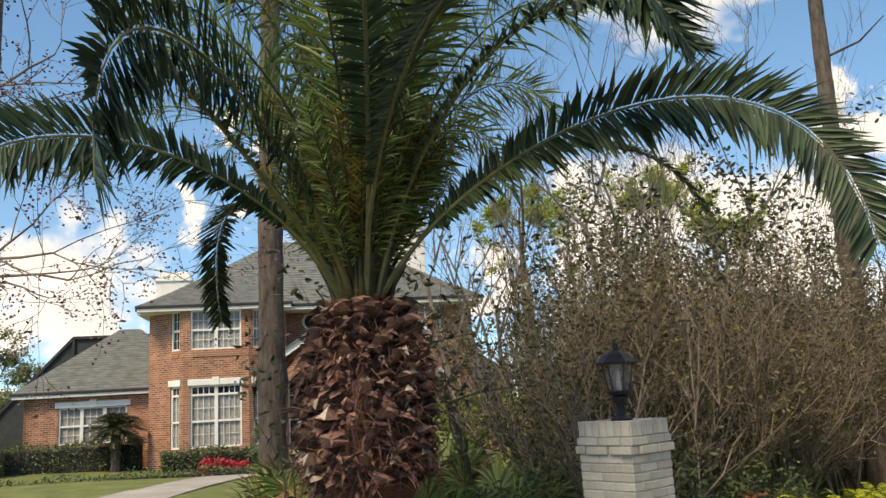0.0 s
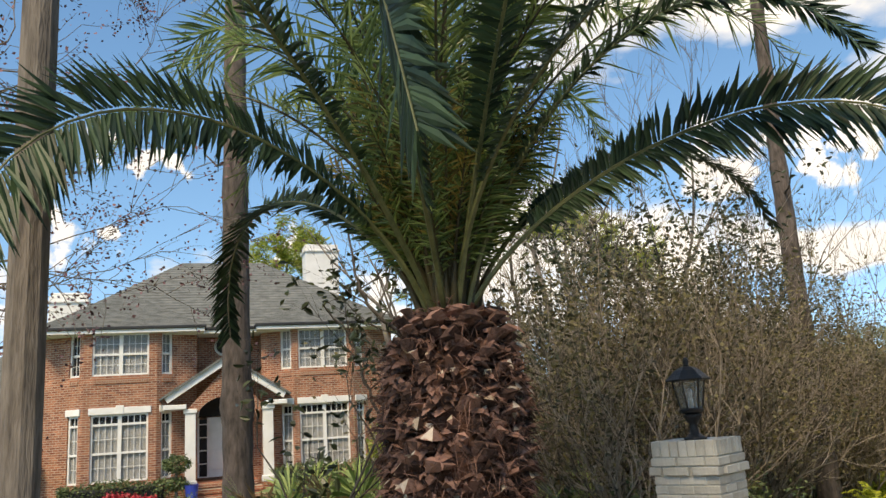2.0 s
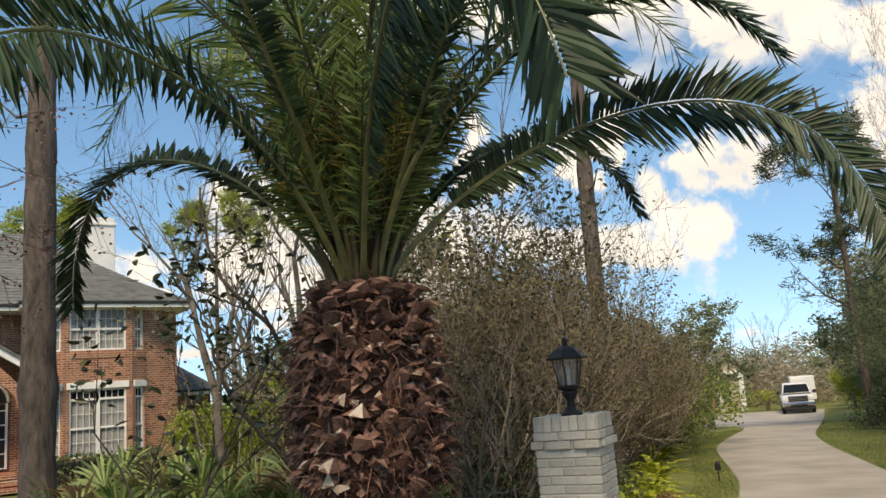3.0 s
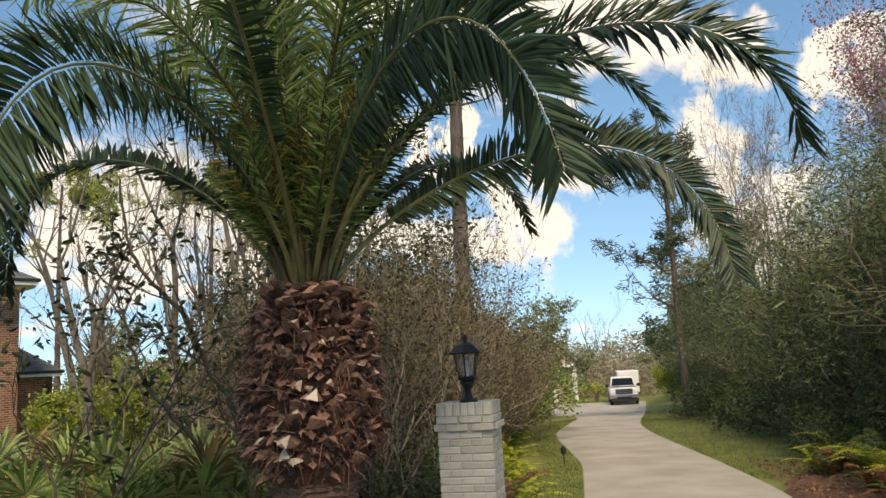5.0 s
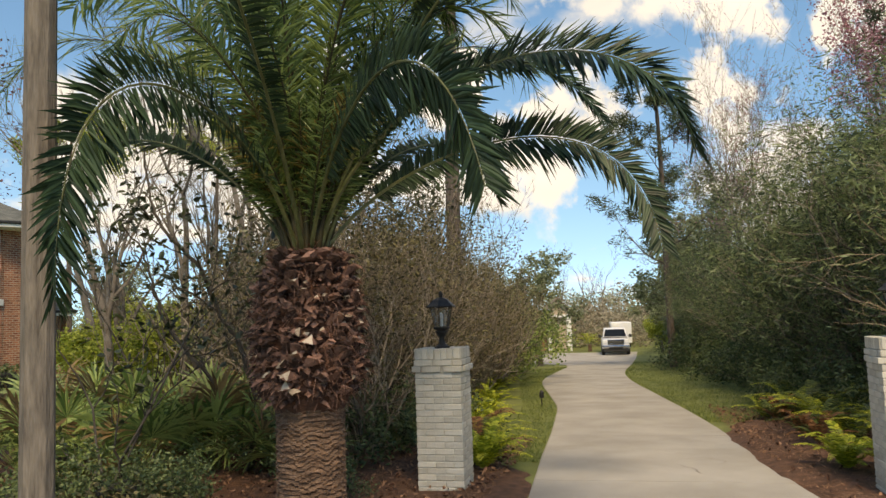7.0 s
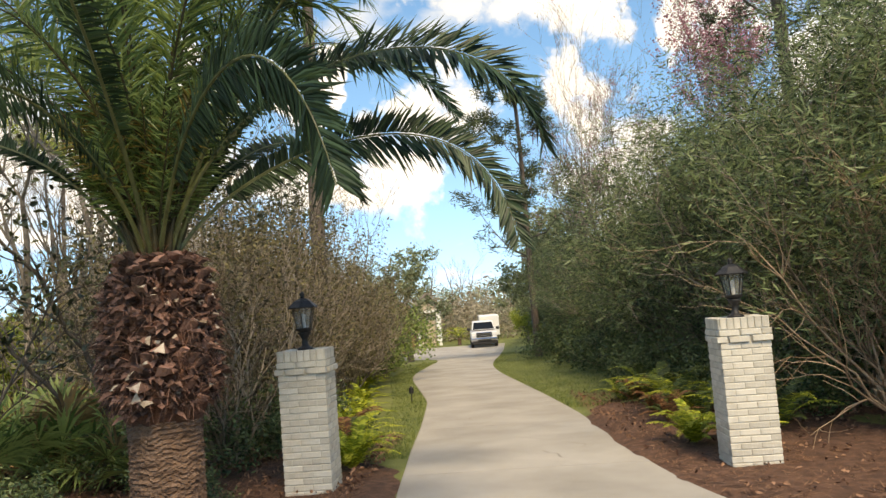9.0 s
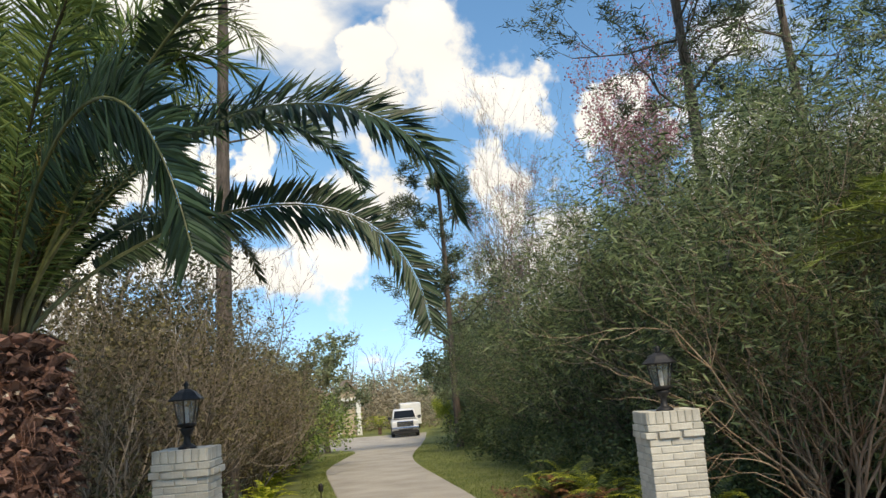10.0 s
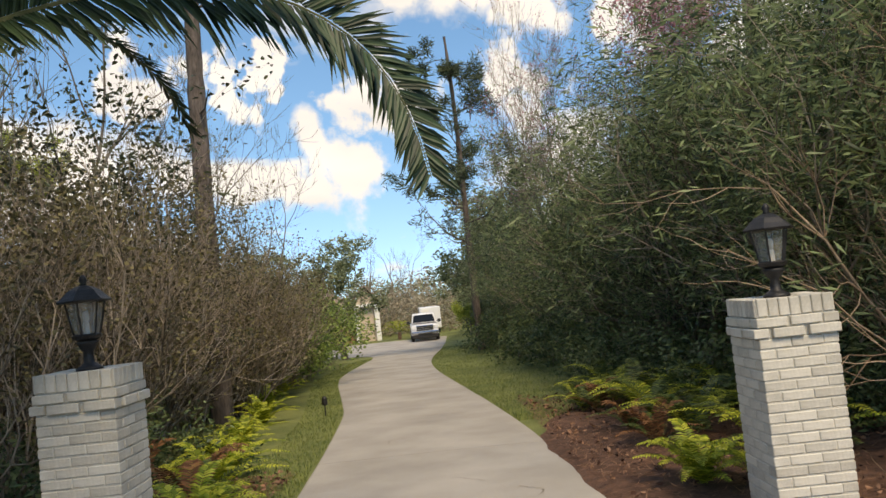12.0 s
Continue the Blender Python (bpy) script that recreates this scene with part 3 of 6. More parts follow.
CROWN = 2.5


def curve_points(a, b, c, n, b2=None):
    """A bent line from a to c, pulled towards b, or towards b and then b2."""
    ts = [i / n for i in range(n + 1)]
    if b2 is None:
        return [a * (1 - t) ** 2 + b * 2 * t * (1 - t) + c * t * t for t in ts]
    return [a * (1 - t) ** 3 + b * 3 * t * (1 - t) ** 2 + b2 * 3 * t * t * (1 - t) + c * t ** 3 for t in ts]


def frond_mesh(a, b, c, rng, leaf=0.42, pairs=62, mat=None, first=0.16, twist=0.0, b2=None, wide=0.0125, plume=0.16, stalk=None, ahead=0.55, hang=0.1, loose=0.05):
    """One feather frond from a to c, bent towards b: rachis, and leaflets folded along their middle."""
    pts = curve_points(a, b, c, 24, b2)
    rv, rf = tubes([[(p, (0.016 if stalk else 0.019) * (1 - i / 25) ** 1.4 + 0.003) for i, p in enumerate(pts)]], 5)
    vs, fs = [], []
    for k in range(pairs):
        t = first + (0.995 - first) * k / (pairs - 1)
        i = min(int(t * 24), 23)
        p = pts[i].lerp(pts[i + 1], t * 24 - i)
        e = (pts[i + 1] - pts[i]).normalized()
        side = e.cross(Vector((0, 0, 1)))
        side = side.normalized() if side.length > 0.05 else Vector((1, 0, 0))
        upv = side.cross(e).normalized()
        if twist:
            r = Matrix.Rotation(twist, 3, e)
            side, upv = r @ side, r @ upv
        size = leaf * min(1.0, 0.28 + 2.0 * (t - first)) * (1 - 0.58 * t ** 3)
        for sgn in (-1, 1):
            lift = 0.30 + plume * rng.normal()
            fwd = ahead + 0.45 * t ** 3 + 0.12 * rng.normal()
            d = (side * sgn + upv * lift + e * fwd + Vector(rng.normal(0, loose, 3))).normalized()
            ln = size * (0.85 + 0.3 * rng.random())
            sag = Vector((0, 0, -hang * ln * (0.4 + 1.2 * rng.random())))
            wv = d.cross(upv).normalized() * wide
            fold = d.cross(wv).normalized() * 0.005
            q1, q2, q3 = p + d * ln * 0.05, p + d * ln * 0.5 + sag * 0.3, p + d * ln + sag
            o = len(vs)
            vs += [q1 - wv * 0.5, q1 + fold * 0.5, q1 + wv * 0.5, q2 - wv, q2 + fold, q2 + wv, q3]
            fs += [(o, o + 1, o + 4, o + 3), (o + 1, o + 2, o + 5, o + 4), (o + 3, o + 4, o + 6), (o + 4, o + 5, o + 6)]
    me = bpy.data.meshes.new("frond")
    v, f = merge((rv, rf), (vs, fs))
    me.from_pydata(v, [], f)
    me.materials.append(stalk or M_RACHIS)
    me.materials.append(mat or M_FROND)
    idx = [0] * len(rf) + [1] * len(fs)
    me.polygons.foreach_set("material_index", idx)
    me.update()
    return me


def build_palm():
    rng = np.random.default_rng(11)
    root = thing("date_palm", pose(*PALM), "stout date palm with shaggy cut boots and arching dark green fronds", "palm tree")
    # lower trunk with broken rows of leaf scars
    nu, nz = 96, 110
    vs, fs = [], []
    for q in range(nz + 1):
        z = -0.1 + 1.4 * q / nz
        for k in range(nu):
            g = 2 * math.pi * k / nu
            row = (z + 0.035 * noise.noise(Vector((math.cos(g) * 2.2, math.sin(g) * 2.2, z * 2.0))) + 0.016 * math.sin(g * 9 + 5 * z)) / 0.043
            f = row - math.floor(row)
            step = 0.028 * (1 - f) ** 1.5 if f > 0.16 else -0.012
            r = 0.288 + 0.05 * max(0, 0.25 - z) + 0.03 * max(0, z - 0.9) + step * (0.7 + 0.6 * noise.noise(Vector((g * 3, math.floor(row), 1.3))))
            r += 0.012 * noise.noise(Vector((math.cos(g) * 14, math.sin(g) * 14, z * 22)))
            vs.append((r * math.cos(g), r * math.sin(g), z))
    for q in range(nz):
        for k in range(nu):
            fs.append((q * nu + k, q * nu + (k + 1) % nu, (q + 1) * nu + (k + 1) % nu, (q + 1) * nu + k))
    part("trunk", mesh_of("trunk", vs, fs, M_TRUNK), None, root, "rough tan-brown trunk with rows of leaf scars")
    bm = lathe([(0.24, 0.98), (0.32, 1.12), (0.395, 1.3), (0.415, 1.6), (0.40, 1.9), (0.34, 2.1), (0.22, 2.3), (0.16, 2.44), (0.12, 2.7), (0.05, 2.9)], 36)
    part("fibre_core", bm, M_FIBRE, root, "dark matted fibre", smooth=True)
    # cut leaf bases in spirals
    shapes = []
    for k in range(7):
        bm = bmesh.new()
        w, h = 0.052 + 0.028 * rng.random(), 0.014 + 0.009 * rng.random()
        ln = 0.13 + 0.07 * rng.random()
        rings = []
        for q, (u, f) in enumerate(((0.0, 1.25), (0.5, 1.0), (0.85, 0.85))):
            ring = [(-w * f, -ln * u, -h * 0.4), (-w * 0.35 * f, -ln * u * 1.06, -h), (w * 0.35 * f, -ln * u * 1.06, -h), (w * f, -ln * u, -h * 0.4), (w * 0.5 * f, -ln * u * 0.86, h * (1.2 - 0.5 * u)), (-w * 0.5 * f, -ln * u * 0.84, h * (1.2 - 0.5 * u))]
            rings.append([bm.verts.new(Vector(p) + Vector(rng.normal(0, 0.004 + 0.007 * q, 3))) for p in ring])
        for a, b in zip(rings, rings[1:]):
            for n in range(6):
                bm.faces.new((a[n], a[(n + 1) % 6], b[(n + 1) % 6], b[n]))
        cut = bm.faces.new(rings[-1])
        # a torn lip hangs from the cut
        lip = bm.verts.new(rings[-1][1].co.lerp(rings[-1][2].co, 0.5) + Vector((0.03 * rng.normal(), -0.02, -0.04 - 0.04 * rng.random())))
        bm.faces.new((rings[-1][2], rings[-1][1], lip))
        bmesh.ops.recalc_face_normals(bm, faces=bm.faces[:])
        me = bpy.data.meshes.new("boot")
        cut.material_index = 1
        bm.to_mesh(me)
        bm.free()
        me.materials.append(M_BOOT)
        me.materials.append(M_BOOTCUT if k < 3 else M_BOOT)
        shapes.append(me)
    fresh = shapes[0].copy()
    fresh.materials.clear()
    fresh.materials.append(M_BOOT)
    fresh.materials.append(M_GREENCUT)
    n = 295
    for i in range(n):
        t = i / n
        z = 1.2 + 1.2 * t
        g = i * 137.508 + rng.normal(0, 5)
        r = 0.365 - 0.1 * max(0, z - 1.85) - 0.45 * max(0, z - 2.08)
        r -= 0.06 * max(0, (1.35 - z) / 0.15)
        top = z > 2.22
        me = fresh if top else shapes[int(rng.choice([0, 1, 2, 3, 4, 5, 6], p=[0.13, 0.13, 0.12, 0.16, 0.16, 0.15, 0.15]))]
        sc = (0.75 + 0.42 * rng.random()) * (1.05 if top else 1)
        tilt = -26 + rng.normal(0, 22) if z < 2.2 else -24 + rng.normal(0, 8)
        m = pose(0, 0, z, 0, 0, g) @ pose(0, -r, 0, tilt, rng.normal(0, 14), rng.normal(0, 16)) @ Matrix.Diagonal((sc, sc, sc, 1))
        part("boot", me, None, root, m=m)
    # smaller torn stubs between them
    vs, fs = [], []
    for i in range(800):
        z, g = 1.16 + 1.28 * rng.random(), 2 * math.pi * rng.random()
        r = 0.40 - 0.1 * max(0, z - 1.85) - 0.5 * max(0, z - 2.08) - 0.06 * max(0, (1.35 - z) / 0.15)
        out, tan = Vector((math.cos(g), math.sin(g), 0)), Vector((-math.sin(g), math.cos(g), 0))
        p = out * r + Vector((0, 0, z))
        w, ln, up = 0.014 + 0.03 * rng.random(), 0.05 + 0.08 * rng.random(), -0.5 + 1.5 * rng.random()
        d = (out + Vector((0, 0, up)) + tan * 0.35 * rng.normal()).normalized()
        k = len(vs)
        vs += [p - tan * w, p + tan * w, p + Vector((0, 0, 0.03)), p + d * ln - tan * w * 0.7, p + d * ln * 0.8 + tan * w * 0.8, p + d * ln * 0.9 + Vector((0, 0, 0.025)), p + d * ln * 1.25 - Vector((0, 0, 0.02))]
        fs += [(k, k + 1, k + 4, k + 3), (k + 1, k + 2, k + 5, k + 4), (k + 2, k, k + 3, k + 5), (k + 3, k + 4, k + 5), (k + 3, k + 4, k + 6)]
    tagged(part("torn_stub", mesh_of("torn_stub", vs, fs, M_TORN), None, root, "small torn brown stubs"), kind="stuff")
    # loose fibres
    v = []
    for i in range(2400):
        z, g = 1.2 + 1.25 * rng.random(), 2 * math.pi * rng.random()
        r = 0.415 - 0.1 * max(0, z - 1.85) - 0.5 * max(0, z - 2.08) + 0.05 * rng.random() - 0.06 * max(0, (1.35 - z) / 0.15)
        a = Vector((r * math.cos(g), r * math.sin(g), z))
        d = Vector(rng.normal(0, 1, 3)) * 0.09 + Vector((0, 0, -0.04))
        v.append([(a, 0.0032), (a + d * 0.6, 0.0024), (a + d + Vector((0, 0, -0.03)), 0.001)])
    vv, ff = tubes(v, 3)
    part("loose_fibre", mesh_of("loose_fibre", vv, ff, M_TORN), None, root, "loose brown fibres")
    # fronds: those that reach far out, base height, bend and tip, from the palm's foot
    o = PALM
    far = [((-0.1, 5.35, 3.3), (2.2, 4.35, 4.3), (2.3, 4.12, 2.40), 0.44, 1.3), ((-0.45, 5.0, 3.9), (0.35, 2.5, 4.2), (0.92, 2.70, 2.95), 0.46, 0.8), ((-0.2, 5.3, 3.8), (0.9, 4.3, 4.65), (1.42, 4.0, 3.5), 0.38, 0.7),
           ((-0.9, 4.6, 3.5), (-1.35, 2.7, 3.95), (-1.13, 2.5, 2.5), 0.44, -1.4), ((-1.1, 5.4, 3.5), (-2.95, 4.05, 4.2), (-2.95, 3.8, 1.98), 0.44, -1.15),
           ((-1.2, 6.2, 3.7), (-2.35, 7.3, 4.1), (-2.27, 7.95, 2.62), 0.36, -0.6), ((-0.05, 5.75, 3.5), (1.6, 6.1, 4.2), (2.15, 6.25, 3.1), 0.26, 0.5), ((-1.4, 4.7, 4.0), (-2.8, 2.9, 5.0), (-3.1, 2.5, 3.75), 0.46, -0.5), ((-0.35, 4.8, 4.1), (-0.3, 2.6, 5.2), (-0.1, 2.1, 3.95), 0.46, 0.4)]
    for b, b2, c, leaf, turn in far:
        b, b2, c = Vector(b) - o, Vector(b2) - o, Vector(c) - o
        g = Vector((b.x, b.y, 0)).normalized() * 0.14
        part("frond", frond_mesh(g + Vector((0, 0, CROWN - 0.1)), b, c, rng, leaf, 200, None, 0.2, turn, b2, 0.0155, 0.17, None, 0.5, 0.2), None, root, "dark green arching frond")
    n = 60
    for i in range(n):
        g = math.radians(i * 137.508 + 20)
        t = i / n
        steep = 0.55 + 0.95 * t + 0.1 * rng.normal()
        reach, rise = (2.6 * math.cos(steep) + 0.55) * (0.75 + 0.4 * rng.random()), 2.45 * math.sin(steep) * (0.8 + 0.35 * rng.random())
        d = Vector((math.cos(g), math.sin(g), 0))
        if steep < (0.98 if d.y < -0.3 else 0.9):
            continue
        a = d * 0.1 + Vector((0, 0, CROWN - 0.2 + 0.3 * t))
        b = a + (d * math.cos(min(1.5, steep + 0.8)) + Vector((0, 0, math.sin(min(1.5, steep + 0.8))))) * 1.2
        g += 0.35 * rng.normal()
        d = Vector((math.cos(g), math.sin(g), 0))
        b2 = d * reach * 0.85 + Vector((0, 0, CROWN + rise * 1.15 + 0.35))
        c = d * reach * (1.05 + 0.1 * rng.random()) + Vector((0, 0, CROWN + rise * (0.35 + 0.85 * t)))
        # middle fronds get the lighter leaflet copies, painted as sunlit
        part("frond", frond_mesh(a, b, c, rng, 0.5, 80, (M_MID, M_SUNLEAF, M_MID, M_MID, M_SUNLEAF)[i % 5], 0.09, 0.9 * rng.normal(), b2, 0.0115, 0.6, M_STALK, 0.9, 0.2, 0.2), None, root)
    # bare stalk bases that rise from the neck
    for i in range(44):
        g, t = math.radians(i * 137.508), i / 44
        d = Vector((math.cos(g), math.sin(g), 0))
        a = d * (0.15 - 0.09 * t) + Vector((0, 0, CROWN - 0.3 + 0.15 * t))
        st = 1.1 + 0.38 * t + 0.08 * rng.normal()
        way = d * math.cos(st) + Vector((0, 0, math.sin(st)))
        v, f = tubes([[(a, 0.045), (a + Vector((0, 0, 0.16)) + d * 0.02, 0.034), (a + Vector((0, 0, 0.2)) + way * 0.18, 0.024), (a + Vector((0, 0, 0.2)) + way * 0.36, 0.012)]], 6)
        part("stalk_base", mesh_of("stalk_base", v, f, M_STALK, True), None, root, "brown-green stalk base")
    # short basal leaflets, some yellowing, the others in the sunlit crown colours
    for i in range(150):
        g = 2 * math.pi * rng.random()
        d = Vector((math.cos(g), math.sin(g), 0))
        st = 0.98 + 0.5 * rng.random()
        a = d * 0.12 + Vector((0, 0, CROWN + 0.02 + 0.3 * rng.random()))
        ln = 0.6 + 0.75 * rng.random()
        b = a + (d * math.cos(st) + Vector((0, 0, math.sin(st)))) * ln * 0.6
        c = a + d * math.cos(st) * ln * 1.1 + Vector((0, 0, math.sin(st) * ln * 0.9))
        part("short_frond", frond_mesh(a, b, c, rng, 0.26, 30, (M_OLIVE, M_MID, M_SUNLEAF)[i % 3], 0.16, 1.5 * rng.normal(), None, 0.008, 0.6, M_STALK, 0.9, 0.2, 0.25), None, root, "short yellow-green inner frond")


build_palm()


# ---- brick house across the lawn ----
HOUSE = pose(-11.0, 28.1, -0.1, 0, 0, 10)
FLOOR, EAVE = 0.5, 5.6


def window_unit(parent, w, h, m, cols=2, transom=0.0, side_rows=4, side_cols=3, blind=True):
    """A white sash window, w by h, its sill at the origin, facing -y."""
    win = part("window", bx(-w / 2 - 0.05, w / 2 + 0.05, -0.02, 0.05, -0.06, 0.0), M_WHITE, parent, "white-framed sash window with closed blinds", m=m)
    fr = bmesh.new()
    box(fr, -w / 2, -w / 2 + 0.06, -0.01, 0.07, 0, h)
    box(fr, w / 2 - 0.06, w / 2, -0.01, 0.07, 0, h)
    box(fr, -w / 2 + 0.06, w / 2 - 0.06, -0.01, 0.07, 0, 0.06)
    box(fr, -w / 2 + 0.06, w / 2 - 0.06, -0.01, 0.07, h - 0.06, h)
    part("frame", fr, M_WHITE, win)
    top = h - transom
    cw = w / cols
    if transom:
        part("transom_rail", bx(-w / 2 + 0.06, w / 2 - 0.06, -0.008, 0.06, top - 0.04, top + 0.03), M_WHITE, win)
    for c in range(cols):
        x0, x1 = -w / 2 + cw * c + 0.06, -w / 2 + cw * (c + 1) - 0.06
        if c:
            part("mullion", bx(x0 - 0.12, x0, -0.012, 0.065, 0.06, h - 0.06), M_WHITE, win)
        part("meeting_rail", bx(x0, x1, 0.0, 0.06, top * 0.5 - 0.035, top * 0.5 + 0.035), M_WHITE, win)
        mb = bmesh.new()
        for z0, z1, rows in ((0.06, top * 0.5 - 0.035, 2), (top * 0.5 + 0.035, top - 0.05, 2)):
            for k in range(1, side_cols):
                x = x0 + (x1 - x0) * k / side_cols
                box(mb, x - 0.008, x + 0.008, 0.025, 0.04, z0, z1)
            for k in range(1, rows):
                z = z0 + (z1 - z0) * k / rows
                box(mb, x0, x1, 0.026, 0.039, z - 0.008, z + 0.008)
        if transom:
            for k in range(1, side_cols):
                x = x0 + (x1 - x0) * k / side_cols
                box(mb, x - 0.012, x + 0.012, 0.02, 0.045, top + 0.03, h - 0.06)
        part("muntin_grid", mb, M_WHITE, win)
        part("pane", bx(x0, x1, 0.045, 0.05, 0.06, h - 0.06), M_PANE, win).visible_shadow = False
        # without a blind, a near-black sheet stands in for the unlit room
        part("blind", bx(x0 - 0.02, x1 + 0.02, 0.085, 0.1, 0.04, top - 0.02), M_BLIND if blind else M_DARK, win, "closed pale blind, near-black sheet where the unlit room shows")
        if transom:
            # shade behind the transom, put in as a near-black sheet
            part("transom_shade", bx(x0 - 0.02, x1 + 0.02, 0.085, 0.1, top, h - 0.04), M_DARK, win)
    return win


def lintel(parent, w, z, m, key=True):
    bm = bx(-w / 2, w / 2, -0.05, 0.03, z, z + 0.22, 0.01)
    if key:
        box(bm, -0.12, 0.12, -0.075, 0.028, z - 0.01, z + 0.28, 0.01)
    part("lintel", bm, M_WHITE, parent, "white keystone lintel", m=m)


def wall_run(parent, pts, z0, z1, holes, t=0.25):
    """Brick walls along a plan line; holes: {segment: [(from, to, z low, z high)]} in metres along it."""
    for i, (a, b) in enumerate(zip(pts, pts[1:])):
        a, b = Vector((*a, 0)), Vector((*b, 0))
        ln = (b - a).length
        yaw = math.degrees(math.atan2(b.y - a.y, b.x - a.x))
        hs = holes.get(i, [])
        xs = sorted({0.0, ln, *(v for h in hs for v in h[:2])})
        zs = sorted({z0, z1, *(v for h in hs for v in h[2:])})
        solid = {(p, q) for p in range(len(xs) - 1) for q in range(len(zs) - 1)
                 if not any(h[0] - 1e-6 <= xs[p] < h[1] - 1e-6 and h[2] - 1e-6 <= zs[q] < h[3] - 1e-6 for h in hs)}
        bm = bmesh.new()
        grid = {}

        def vert(p, y, q):
            if (p, y, q) not in grid:
                grid[p, y, q] = bm.verts.new((xs[p], y, zs[q]))
            return grid[p, y, q]

        for p, q in solid:
            bm.faces.new((vert(p, 0, q), vert(p + 1, 0, q), vert(p + 1, 0, q + 1), vert(p, 0, q + 1)))
            bm.faces.new((vert(p, t, q + 1), vert(p + 1, t, q + 1), vert(p + 1, t, q), vert(p, t, q)))
            for n, e in (((p - 1, q), ((p, q), (p, q + 1))), ((p + 1, q), ((p + 1, q + 1), (p + 1, q))), ((p, q - 1), ((p + 1, q), (p, q))), ((p, q + 1), ((p, q + 1), (p + 1, q + 1)))):
                if n not in solid:
                    (a0, b0), (a1, b1) = e
                    bm.faces.new((vert(a0, 0, b0), vert(a1, 0, b1), vert(a1, t, b1), vert(a0, t, b0)))
        part("wall", bm, M_BRICK, parent, "red-brown brick wall", m=pose(a.x, a.y, 0, 0, 0, yaw))


def hip_roof(parent, x0, x1, y0, y1, z, rise, ridge, over=0.35, label=""):
    """A shingled hip roof with a ridge of that length along x, and its white fascia and black gutter."""
    x0, x1, y0, y1 = x0 - over, x1 + over, y0 - over, y1 + over
    cx, cy = (x0 + x1) / 2, (y0 + y1) / 2
    n = 26
    bm = bmesh.new()
    # shingle courses: stepped hips
    rings = []
    for k in range(n + 1):
        t = k / n
        a0, a1, b0, b1 = x0 + (cx - ridge / 2 - x0) * t, x1 + (cx + ridge / 2 - x1) * t, y0 + (cy - y0) * t, y1 + (cy - y1) * t
        rings.append([(a0, b0), (a1, b0), (a1, b1), (a0, b1), z + rise * t])
    hi = [bm.verts.new((*c, rings[0][4])) for c in rings[0][:4]]
    for p, q in zip(rings, rings[1:]):
        dn = hi
        lo = [bm.verts.new((*c, p[4] + 0.02)) for c in p[:4]]
        hi = [bm.verts.new((*c, q[4])) for c in q[:4]]
        for i in range(4):
            j = (i + 1) % 4
            bm.faces.new((lo[i], lo[j], hi[j], hi[i]))
            bm.faces.new((dn[i], dn[j], lo[j], lo[i]))
    roof = part("roof", bm, M_SHINGLE, parent, label or "grey shingled hip roof")
    part("soffit", bx(x0 + 0.02, x1 - 0.02, y0 + 0.02, y1 - 0.02, z - 0.2, z - 0.01), M_WHITE, parent, "white soffit and fascia")
    part("gutter", bx(x0 - 0.04, x1 + 0.04, y0 - 0.04, y1 + 0.04, z - 0.09, z + 0.015, 0.02), M_GUTTER, parent, "black gutter")
    return roof


SOLDIER = bpy.data.meshes.new("soldier_brick")
sb = bx(0, 0.06, -0.03, 0.05, -0.26, -0.07)
sb.to_mesh(SOLDIER)
sb.free()
SOLDIER.materials.append(M_BRICK)


